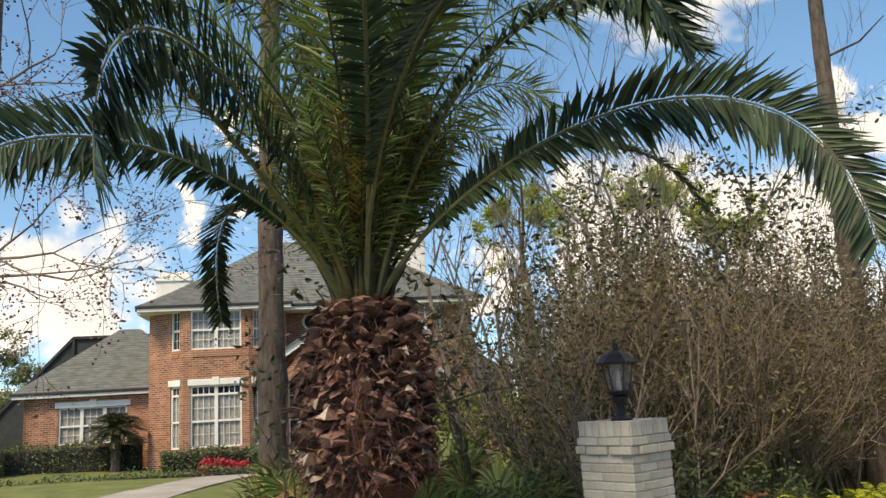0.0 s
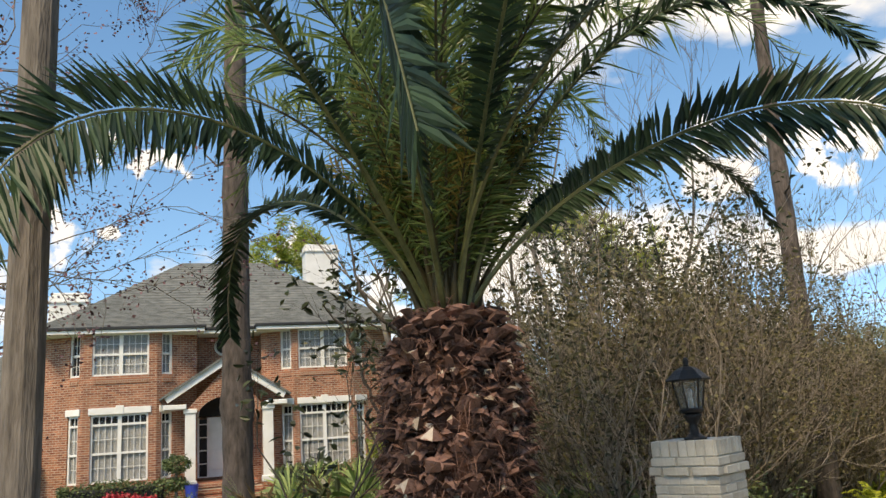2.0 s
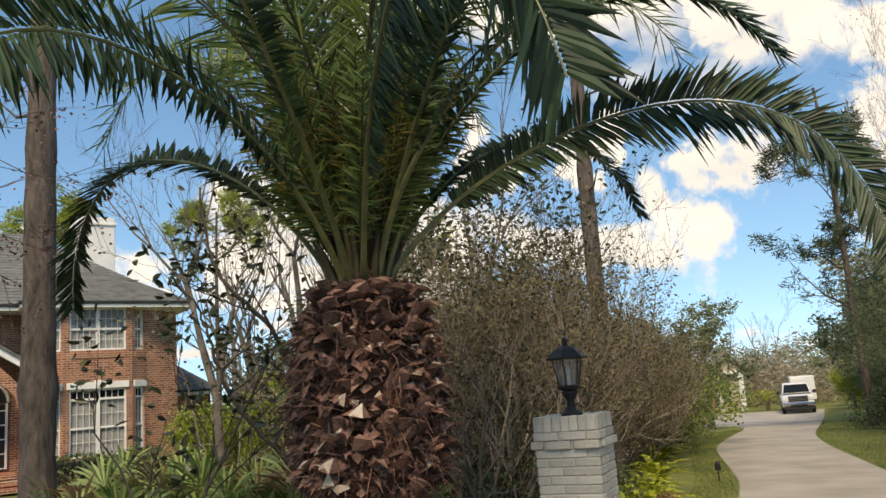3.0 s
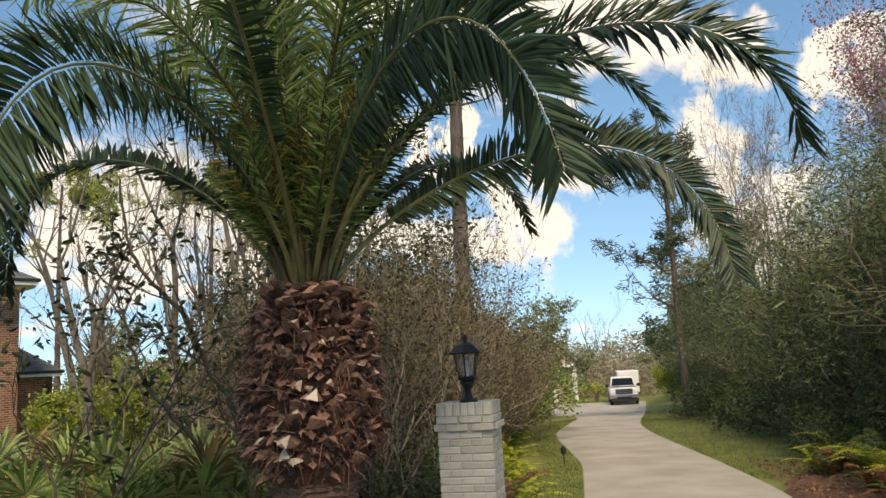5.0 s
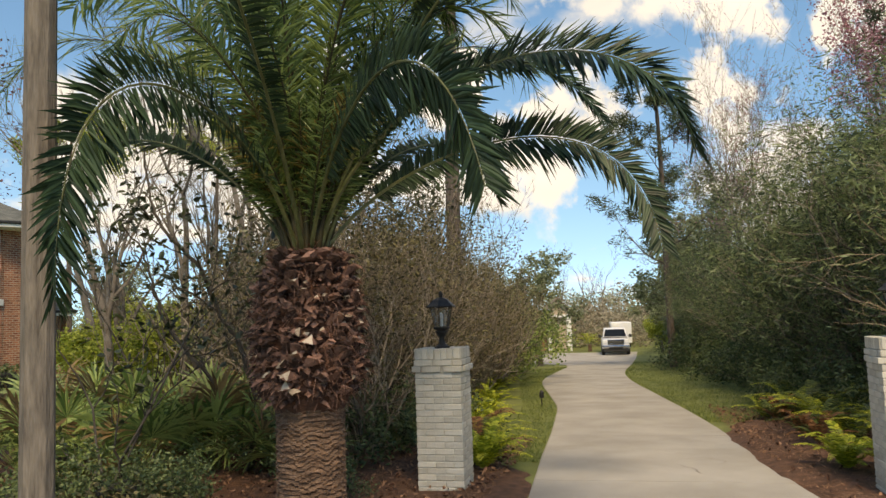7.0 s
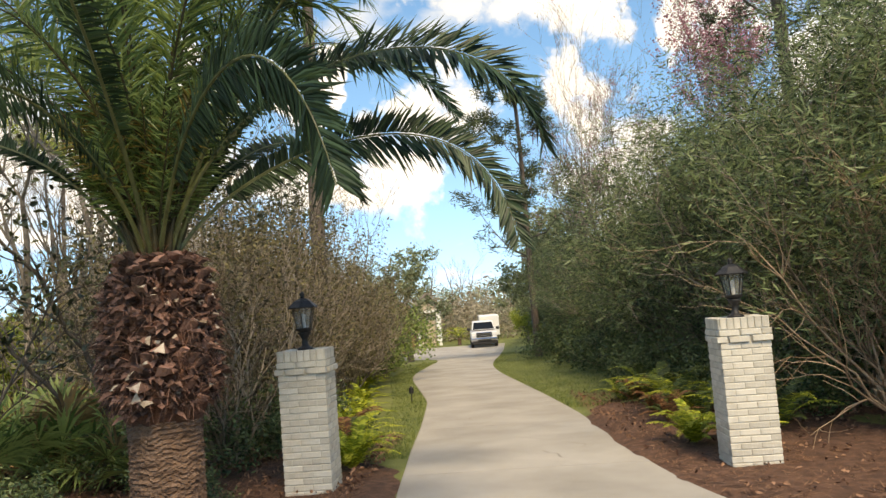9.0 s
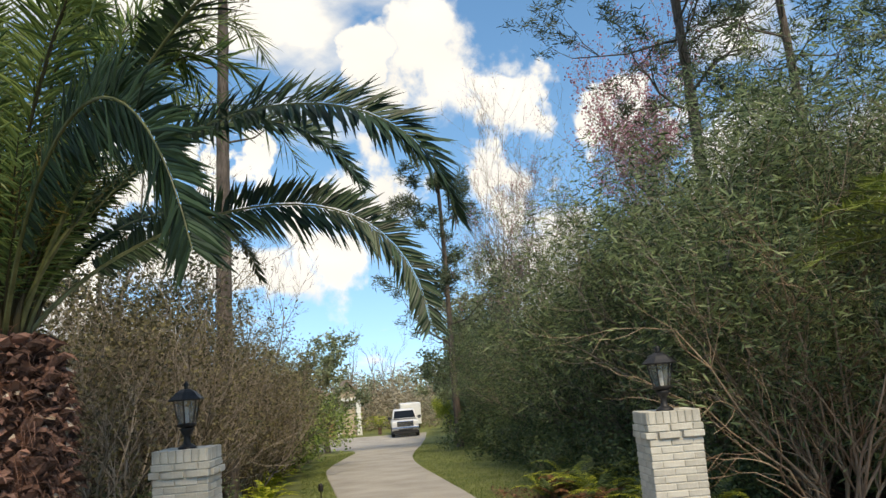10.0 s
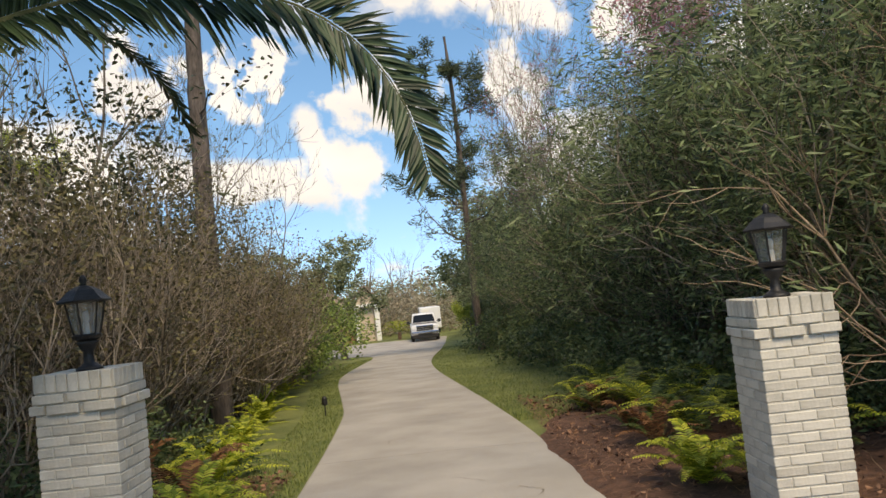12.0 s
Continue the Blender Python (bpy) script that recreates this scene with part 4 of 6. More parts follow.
def build_house():
    root = thing("brick_house", HOUSE, "two-storey red brick house with grey hip roof and white trim", "house")
    # left wing, main front with two bays, right wing: plan lines in house metres
    front = [(0.3, 7.5), (0.3, 0.45), (1.0, 0.0), (1.6, -0.45), (3.85, -0.45), (4.5, 0.0), (5.15, 0.3), (5.15, 1.1), (7.35, 1.1), (7.35, 0.3), (7.9, 0.0), (8.4, -0.35), (10.5, -0.35), (11.1, 0.05), (12.2, 0.4), (12.2, 8)]
    seg = {}
    ln = [(Vector((*b, 0)) - Vector((*a, 0))).length for a, b in zip(front, front[1:])]

    def add(i, w, sill, head, upper):
        c = ln[i] / 2
        seg.setdefault(i, []).extend([(c - w / 2, c + w / 2, sill, head)] + ([(c - w / 2, c + w / 2, 4.05, 5.45)] if upper else []))

    for i, w in ((2, 0.42), (3, 1.75), (4, 0.42), (10, 0.42), (11, 1.75), (12, 0.42)):
        add(i, w, 0.65, 2.8, True)
    wall_run(root, front, -0.1, EAVE - 0.18, seg)
    part("wall", bx(0.3, 12.2, 8.0, 8.25, -0.1, EAVE - 0.18), M_BRICK, root)
    # slab and inner wall are coloured near-black for the shade indoors
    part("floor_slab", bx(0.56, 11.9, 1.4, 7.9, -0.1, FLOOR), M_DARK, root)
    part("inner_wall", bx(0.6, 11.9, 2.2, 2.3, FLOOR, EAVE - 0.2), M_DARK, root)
    for i, hs in seg.items():
        a, b = Vector((*front[i], 0)), Vector((*front[i + 1], 0))
        yaw = math.degrees(math.atan2(b.y - a.y, b.x - a.x))
        for h0, h1, z0, z1 in hs:
            m = pose(a.x, a.y, 0, 0, 0, yaw) @ pose((h0 + h1) / 2, 0.06, z0)
            low = z0 < 2
            window_unit(root, h1 - h0, z1 - z0, m, 2 if h1 - h0 > 1 else 1, 0.32 if low else 0.0, 4, 4 if h1 - h0 > 1 else 2, blind=(i not in (2,) or low))
            if low:
                lintel(root, h1 - h0 + 0.16, z1, pose(a.x, a.y, 0, 0, 0, yaw) @ pose((h0 + h1) / 2, 0, 0), h1 - h0 > 1)
            else:
                k = int((h1 - h0) / 0.075)
                for q in range(k):
                    part("soldier_brick", SOLDIER, None, root, m=m @ pose(-0.036 * k + 0.072 * q, -0.06, 0))
    hip_roof(root, 0.3, 12.2, 0.2, 9.0, EAVE, 3.3, 3.2)
    for x0, x1 in ((0.3, 5.15), (7.35, 12.2)):
        hip_roof(root, x0 + 0.1, x1 - 0.1, -0.35, 4.2, EAVE + 0.03, 1.5, 0.4)
    # chimney
    ch = part("chimney", bx(-0.35, 1.05, 5.2, 6.2, 2.0, 7.7, 0.02), M_CHIM, root, "white painted chimney")
    part("chimney_cap", bx(-0.42, 1.12, 5.13, 6.27, 7.42, 7.52, 0.02), M_CHIM, ch)
    part("chimney_crown", bx(-0.28, 0.98, 5.27, 6.13, 7.6, 7.85, 0.04), M_CHIM, ch)
    ch = part("chimney", bx(9.9, 11.4, 6.2, 7.2, 5.0, 10.1, 0.02), M_CHIM, root, "white painted chimney")
    part("chimney_cap", bx(9.83, 11.47, 6.13, 7.27, 9.75, 9.86, 0.02), M_CHIM, ch)
    # porch: gable on two columns, arched door recess
    for x in (4.92, 7.45):
        col = part("column", bx(x - 0.17, x + 0.17, -0.72, -0.38, 0.35, 2.8, 0.01), M_WHITE, root, "square white porch column")
        part("column_base", bx(x - 0.22, x + 0.22, -0.77, -0.33, 0.3, 0.5, 0.02), M_WHITE, col)
        part("column_cap", bx(x - 0.22, x + 0.22, -0.77, -0.33, 2.68, 2.82, 0.02), M_WHITE, col)
    arch = bmesh.new()
    x0, x1, n = 4.85, 7.32, 20
    cx, r = (x0 + x1) / 2, 1.0
    for y in (-0.55,):
        outer, inner = [], []
        for k in range(n + 1):
            g = math.pi * k / n
            inner.append((cx - r * math.cos(g), 2.35 + 0.85 * math.sin(g)))
            xx = cx - (x1 - x0) / 2 * math.cos(g) * 1.0
            zz = 2.85 + 1.35 * (1 - abs(xx - cx) / ((x1 - x0) / 2)) * 0.98
            outer.append((xx, max(zz, inner[-1][1] + 0.02)))
        a = [arch.verts.new((p[0], y, p[1])) for p in inner]
        b = [arch.verts.new((p[0], y, p[1])) for p in outer]
        c = [arch.verts.new((p[0], y + 0.2, p[1])) for p in inner]
        for k in range(n):
            arch.faces.new((a[k], a[k + 1], b[k + 1], b[k]))
            arch.faces.new((a[k], c[k], c[k + 1], a[k + 1]))
    part("porch_gable", arch, M_BRICK, root, "brick gable with arched opening")
    for sgn in (-1, 1):
        rake = bmesh.new()
        box(rake, 0, 2.25, -0.14, 0.06, 0, 0.2)
        part("rake_board", rake, M_WHITE, root, "white gable board", m=pose(cx, -0.6, 4.27, 0, 0, 0) @ Matrix.Scale(sgn, 4, (1, 0, 0)) @ pose(0, 0, 0, 0, 33, 0))
        sl = bx(0, 2.4, -0.22, 1.7, 0.2, 0.27)
        part("porch_roof", sl, M_SHINGLE, root, "grey shingled porch roof", m=pose(cx, -0.6, 4.27, 0, 0, 0) @ Matrix.Scale(sgn, 4, (1, 0, 0)) @ pose(0, 0, 0, 0, 33, 0))
        x = cx + sgn * 1.65
        part("cornice", bx(x - 0.36, x + 0.36, -0.85, 0.2, 2.82, 2.98, 0.02), M_WHITE, root, "white porch cornice")
    door = part("door", bx(cx - 0.52, cx + 0.52, 1.0, 1.06, FLOOR, 2.55, 0.005), M_WHITE, root, "white panelled front door with arched fanlight")
    for px in (-0.25, 0.25):
        for z0, z1 in ((0.75, 1.35), (1.45, 2.4)):
            part("door_panel", bx(cx + px - 0.18, cx + px + 0.18, 0.985, 1.0, z0, z1, 0.006), M_WHITE, door)
    part("door_handle", bx(cx + 0.42, cx + 0.46, 0.96, 1.0, 1.35, 1.6, 0.008), M_BLACK, door, "dark door handle")
    for sgn in (-1, 1):
        x = cx + sgn * 0.72
        # sidelight coloured near-black for the unlit hall behind it
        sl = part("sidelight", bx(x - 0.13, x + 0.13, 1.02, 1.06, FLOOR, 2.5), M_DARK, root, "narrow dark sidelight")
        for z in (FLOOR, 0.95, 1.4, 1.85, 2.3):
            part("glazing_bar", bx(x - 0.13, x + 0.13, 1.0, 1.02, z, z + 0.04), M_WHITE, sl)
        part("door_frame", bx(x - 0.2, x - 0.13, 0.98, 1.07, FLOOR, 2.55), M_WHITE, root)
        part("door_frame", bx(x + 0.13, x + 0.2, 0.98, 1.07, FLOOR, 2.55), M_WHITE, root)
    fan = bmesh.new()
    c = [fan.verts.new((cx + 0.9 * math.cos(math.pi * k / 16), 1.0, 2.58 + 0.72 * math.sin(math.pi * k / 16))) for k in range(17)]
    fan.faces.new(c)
    # the fanlight too carries the unlit hall as near-black colour
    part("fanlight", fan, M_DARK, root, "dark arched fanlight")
    vv, ff = tubes([[(Vector((cx + 0.93 * math.cos(math.pi * k / 16), 0.98, 2.58 + 0.75 * math.sin(math.pi * k / 16))), 0.05) for k in range(17)]], 5)
    part("arch_trim", mesh_of("arch_trim", vv, ff, M_WHITE), None, root)
    # round window over the porch
    vv, ff = tubes([[(Vector((cx + 0.3 * math.cos(2 * math.pi * k / 20), 1.08, 5.05 + 0.3 * math.sin(2 * math.pi * k / 20))), 0.045) for k in range(21)]], 5)
    rw = part("round_window", mesh_of("round_window", vv, ff, M_WHITE), None, root, "small round window")
    disc = bmesh.new()
    disc.faces.new([disc.verts.new((cx + 0.29 * math.cos(2 * math.pi * k / 20), 1.085, 5.05 + 0.29 * math.sin(2 * math.pi * k / 20))) for k in range(20)])
    # near-black disc in place of glass over an unlit room
    part("pane", disc, M_DARK, rw)
    for k in range(3):
        part("step", bx(4.9 + 0.1 * k, 7.3 - 0.1 * k, -1.5 + 0.33 * k, 1.0, -0.1 + 0.18 * k, 0.05 + 0.18 * k, 0.01), M_BRICK, root, "brick entry step")
    # garage wing on one side, low wing on the other
    gw = [(-4.4, 9.0), (-4.4, 2.2), (0.3, 2.2)]
    wall_run(root, gw, -0.1, 2.75, {1: [(1.2, 3.6, 0.95, 2.3)]})
    window_unit(root, 2.4, 1.35, pose(-2.0, 2.26, 0.95), 3, 0.0, 4, 3)
    lintel(root, 2.65, 2.3, pose(-2.0, 2.2, 0))
    hip_roof(root, -4.4, 1.5, 2.2, 9.0, 2.9, 2.6, 0.8)
    wall_run(root, [(12.2, 2.6), (14.1, 2.6), (14.1, 8)], -0.1, 2.5, {})
    hip_roof(root, 11.2, 14.0, 2.6, 8.0, 2.65, 1.6, 0.3)


build_house()


# ---- trees ----
def limbs_of(paths, trunk_paths):
    """Splits branches, in the order they grew, into one group for each limb that leaves a trunk."""
    on = [p for t in trunk_paths for p, _ in t]
    groups = []
    for path in paths:
        if not groups or any((path[0][0] - q).length < 1e-5 for q in on):
            groups.append([])
        groups[-1].append(path)
    return groups


def tree_object(name, m, label, category, trunks, limbs, wood_mat, crown=None, crown_mat=None, crown_name="crown", group="", sides=8):
    root = thing(name, m, label, category, group)
    for t in trunks:
        part("trunk", mesh_of("trunk", *tubes([t], sides), wood_mat, True), None, root)
    for g in limbs:
        part("limb", mesh_of("limb", *tubes(g, 5), wood_mat, True), None, root)
    if crown:
        tagged(part(crown_name, mesh_of(crown_name, *crown, crown_mat), None, root), kind="stuff")
    return root


def pine(m, seed, height, radius, bare, lean=(0, 0), crown_mat=None, label="tall pine with a bare scaly trunk", needles=True, limbs=16, needle=(0.24, 0.018)):
    rng = np.random.default_rng(seed)
    paths, tips = [], []
    n = 66
    trunk = []
    for i in range(n + 1):
        t = i / n
        trunk.append((Vector((lean[0] * t + 0.12 * math.sin(3 * t + seed), lean[1] * t + 0.12 * math.cos(4 * t + seed), -0.2 + (height + 0.2) * t)), radius * (1.12 - 0.75 * t) + 0.05 * radius * rng.normal()))
    for i in range(limbs):
        t = bare + (0.98 - bare) * (i / limbs) ** 0.9
        k = int(t * n)
        p, r = trunk[k]
        g = i * 2.4 + rng.normal(0, 0.4)
        ln = height * 0.16 * (1.15 - 0.7 * (t - bare) / (1 - bare)) * (0.6 + 0.7 * rng.random())
        grow(rng, paths, tips, p, Vector((math.cos(g), math.sin(g), 0.15 + 0.3 * rng.random())), ln, r * 0.32, 2, 4, 0.7, 0.12, 0.55, 4, 0.2)
    for i in range(4):
        p, r = trunk[int((0.35 + 0.12 * i) * n)]
        g = rng.random() * 6.28
        e = p + Vector((math.cos(g), math.sin(g), 0.1)) * (0.5 + 0.7 * rng.random())
        paths.append([(p, 0.03), (p.lerp(e, 0.6), 0.02), (e + Vector((0, 0, 0.25)), 0.01)])
    crown = leaves(tips, rng, needle[0], needle[1], 24, 0.10, 0.1, 0.25) if needles else None
    return tree_object("pine_tree", m, label, "tree", [trunk], limbs_of(paths, [trunk]), M_BARK, crown, crown_mat or M_PINE, group="pines", sides=14)


def bare_tree(m, seed, height, radius, label, buds=None, leafy=0, depth=4, kids=3, mat=None, upright=0.3, spread=0.62, leaf=(0.07, 0.022), leaf_mat=None, trunks=1, thin=0.0042):
    rng = np.random.default_rng(seed)
    paths, tips, stems = [], [], []
    for k in range(trunks):
        first = len(paths)
        w = Vector((rng.normal(0, 0.16), rng.normal(0, 0.16), 1))
        grow(rng, paths, tips, (0.15 * k, 0, -0.15), w, height * 0.42, radius * (1 if k == 0 else 0.7), depth, kids, spread, upright, 0.62, 6, 0.09, thin)
        stems.append(paths.pop(first))
    crown = leaves(tips, rng, leaf[0], leaf[1], leafy, 0.12) if leafy else None
    return tree_object("bare_tree" if leaf_mat in (None, M_BUD, M_BUDDK) else "leafy_tree", m, label, "tree", stems, limbs_of(paths, stems), mat or M_GREYBARK, crown, leaf_mat or M_BUD, "bud_mass" if leaf_mat in (None, M_BUD, M_BUDDK) else "crown", "woodland trees")


def at(x, y, h=0.0, yaw=0.0, sc=1.0):
    return pose(x, y, ground_z(x, y) + h, 0, 0, yaw) @ Matrix.Diagonal((sc, sc, sc, 1))


def at_spot(s, w, yaw=0.0, sc=1.0, h=0.0):
    return Matrix.Translation(spot(s, w, h)) @ pose(0, 0, 0, 0, 0, yaw) @ Matrix.Diagonal((sc, sc, sc, 1))


def place(ob, m, label=""):
    """A copy of a thing, at a pose that may also scale it."""
    c = copy_thing(ob, m)
    c.matrix_basis = m
    if label:
        tagged(c, label)
    return c


pine(at(-2.68, 12.1), 3, 17, 0.205, 0.72, (0.25, 0.3))
pine(at(7.32, 13.95), 5, 17, 0.19, 0.78, (0.0, 0.0))
pine(at_spot(14.4, 8.4), 8, 19, 0.22, 0.5, (0.2, 0), label="tall pine with dark needles rising behind the shrubs", limbs=22)
pine(at_spot(11.4, 10.2), 9, 17, 0.16, 0.45, (0.2, 0.1), label="slender pine with sparse needles behind the shrubs", limbs=20)
for x, y, sd, h in ((4.0, 41.9, 21, 12.6), (11.1, 40.6, 22, 13.4), (-3.9, 42.2, 23, 12.2), (15.5, 44, 24, 12)):
    pine(at(x, y), sd, h, 0.15, 0.82, (0.4, 0.2), M_LIME, "distant pine with sunlit yellow-green needles", limbs=9, needle=(0.3, 0.032))

# grey woodland trees behind the shrubs
near_wood = bare_tree(at(3.75, 16.7), 35, 14, 0.14, "leafless grey tree with crooked limbs", depth=5, kids=3, mat=M_GREYBARK, upright=0.22, spread=0.62, thin=0.006)
for x, y, yaw, sc in ((1.9, 16.9, 130, 0.85), (5.8, 17.0, 250, 0.9), (0.2, 15.8, 20, 0.75)):
    place(near_wood, at(x, y, 0, yaw, sc))
wood_a = bare_tree(at(4.3, 20.5), 31, 12, 0.2, "tall leafless grey tree in the wood", depth=5, kids=3, thin=0.007)
wood_b = bare_tree(at(1.0, 21), 32, 11, 0.16, "leafless grey tree with crooked limbs", depth=5, kids=3, upright=0.18, trunks=2, thin=0.007)
for k, (x, y, yaw, sc) in enumerate(((7.2, 21.5, 80, 1.05), (3.6, 18.5, 220, 0.85), (9.8, 21, 300, 0.95), (6.0, 26, 40, 1.1), (12.5, 25, 190, 1.0), (3.2, 28, 250, 1.0), (14, 20.5, 20, 0.8), (-2.5, 36, 20, 0.9), (8.5, 31, 120, 1.1))):
    place(wood_a if k % 2 else wood_b, at(x, y, 0, yaw, sc))
for s_, w_, yaw, sc in ((78, -8, 30, 1.0), (82, -3, 120, 1.0), (80, 2, 210, 0.95), (88, -6, 300, 1.1)):
    place(wood_a, at_spot(s_, w_, yaw, sc), "distant leafless tree past the end of the drive")
# budding trees past the shrubs on the other side
bud_a = bare_tree(at_spot(26.0, 5.1), 41, 15.5, 0.15, "tall leafless tree with pale upright twigs", depth=5, kids=4, mat=M_GREYBARK, upright=0.3, spread=0.7, leafy=1, leaf=(0.06, 0.025), thin=0.006)
bud_b = bare_tree(at_spot(25, 8.4), 42, 17, 0.15, "tall leafless tree with reddish buds", depth=5, kids=4, mat=M_GREYBARK, upright=0.36, spread=0.56, leafy=3, leaf=(0.12, 0.045), thin=0.006)
for k, (s, w, yaw, sc) in enumerate(((28, 6.0, 60, 0.95), (24, 9.5, 130, 0.85), (28, 13, 200, 1.05), (36, 4.5, 260, 0.9), (19, 15, 20, 1.0))):
    place(bud_b if k % 3 == 2 else bud_a, at_spot(s, w, yaw, sc))
# overhanging budding tree on the lawn
rng_o = np.random.default_rng(48)
o_trunk = [(Vector((0.12 * math.sin(k), 0.1 * math.cos(1.7 * k), -0.2 + 0.95 * k)), 0.15 - 0.014 * k) for k in range(9)]
o_paths, o_tips = [], []
for k, way in ((4, (1, -0.25, 0.08)), (4, (0.9, 0.3, 0.15)), (5, (1, -0.3, 0.25)), (6, (1, -0.2, 0.3)), (6, (0.9, 0.35, 0.3)), (7, (0.6, -0.5, 0.5)), (5, (-1, 0.3, 0.3)), (7, (-0.7, -0.5, 0.5)), (8, (0.8, 0.1, 0.4))):
    grow(rng_o, o_paths, o_tips, o_trunk[k][0], Vector(way), 2.3, 0.035, 3, 4, 0.75, 0.02, 0.6, 6, 0.14, 0.005)
over = tree_object("bare_tree", at(-6.9, 9.3), "leafless tree with small dark reddish buds over the lawn", "tree", [o_trunk], limbs_of(o_paths, [o_trunk]), M_GREYBARK, leaves(o_tips, rng_o, 0.045, 0.015, 7, 0.07), M_BUDDK, "bud_mass", "woodland trees")
# evergreen trees along the drive
pine(at_spot(31, 1.75), 12, 14.5, 0.17, 0.3, (-0.5, 0.2), label="slender pine with sparse needle tufts beside the drive", limbs=15, needle=(0.3, 0.022))
ever = bare_tree(at_spot(34.0, 4.4), 51, 12, 0.15, "slender tree with sparse grey-green leaves beside the drive", depth=4, kids=3, upright=0.35, spread=0.6, leafy=14, leaf=(0.14, 0.03), leaf_mat=M_OAK)
oak = bare_tree(at_spot(36.5, -5.3, 0, 0.92), 52, 8.5, 0.2, "spreading evergreen oak with grey-green leaves", depth=4, kids=4, upright=0.12, spread=0.85, leafy=17, leaf=(0.17, 0.052), leaf_mat=M_OAK)
for s, w, yaw, sc in ((47, 3.0, 40, 0.8), (46, 4.0, 130, 1.05), (53, 3.6, 250, 1.0), (60, 5.6, 330, 1.2), (39, 3.6, 80, 1.0), (42, 3.5, 170, 1.25), (34, 4.3, 20, 1.1), (56, 5.5, 90, 0.9), (60, -16, 10, 1.2), (84, -14, 80, 1.1), (86, 8, 160, 1.3), (66, 9, 20, 1.2), (38, -9.5, 300, 0.85), (56, 8, 220, 1.0)):
    place(oak, at_spot(s, w, yaw, sc))
for s, w, yaw, sc in ((29, 4.6, 200, 0.95), (38, 3.6, 120, 0.9)):
    place(ever, at_spot(s, w, yaw, sc))
for x, y, yaw, sc in ((-27, 42, 0, 0.8), (-22.4, 40.2, 150, 0.97), (-22, 50, 90, 0.9), (-33, 46, 200, 0.9), (-14, 56, 40, 1.0), (16, 40, 10, 1.0), (22, 46, 100, 1.1), (28, 52, 60, 1.1), (9, 52, 20, 1.0)):
    place(oak, at(x, y, 0, yaw, sc), "distant grey-green evergreen tree")


# far woods that close the view all round
rng_w = np.random.default_rng(60)
pts = []
for k in range(620):
    g = 2 * math.pi * rng_w.random()
    d = 95 + 60 * rng_w.random()
    x, y = 3 + d * math.sin(g), 8 + d * math.cos(g)
    h = 3.5 + 4 * rng_w.random()
    for q in range(34):
        a, e = 6.28 * rng_w.random(), rng_w.random()
        r = (1.0 + 2.8 * math.sin(math.pi * (0.15 + 0.8 * e))) * rng_w.random() ** 0.5
        pts.append(Vector((x + r * math.cos(a), y + r * math.sin(a), ground_z(x, y) + h * (0.05 + 0.95 * e))))
tagged(new("far_woods", mesh_of("far_woods", *leaves(pts, rng_w, 0.42, 0.12, 11, 0.5), M_OAK)), "hazy grey-green woods closing the distance", "woods", kind="stuff")
rng_e = np.random.default_rng(66)
pts = []
for k in range(330):
    s_, w_ = 66 + 24 * rng_e.random(), -26 + 46 * rng_e.random()
    h = 2.6 + 3.2 * rng_e.random()
    q0 = spot(s_, w_)
    for q in range(16):
        pts.append(q0 + Vector((rng_e.normal(0, 0.9), rng_e.normal(0, 0.9), h * rng_e.random())))
tagged(new("brush_thicket", mesh_of("brush_thicket", *leaves(pts, rng_e, 0.5, 0.05, 8, 0.4), M_BRUSH)), "pale brown leafless brush beyond the end of the drive", "brush", kind="stuff")
lime = bare_tree(at(3.6, 24), 55, 3.6, 0.08, "small bushy tree with yellow-green leaves in the wood", depth=4, kids=4, upright=0.1, spread=0.9, leafy=12, leaf=(0.10, 0.035), leaf_mat=M_LIME, trunks=2)
for x, y, yaw, sc in ((6.5, 23, 120, 1.0), (4.6, 31, 200, 1.2), (9.5, 27, 300, 1.2), (3.2, 26.5, 20, 0.6), (12.0, 30, 90, 1.2), (5.0, 17.5, 30, 0.7), (2.2, 19.5, 60, 0.8), (0.4, 18.0, 150, 0.7)):
    place(lime, at(x, y, 0, yaw, sc))
for s_, w_, yaw, sc in ((56, 1.9, 10, 0.9), (60, 2.2, 100, 1.0)):
    place(lime, at_spot(s_, w_, yaw, sc), "pale yellow-green bushy growth at the end of the drive")


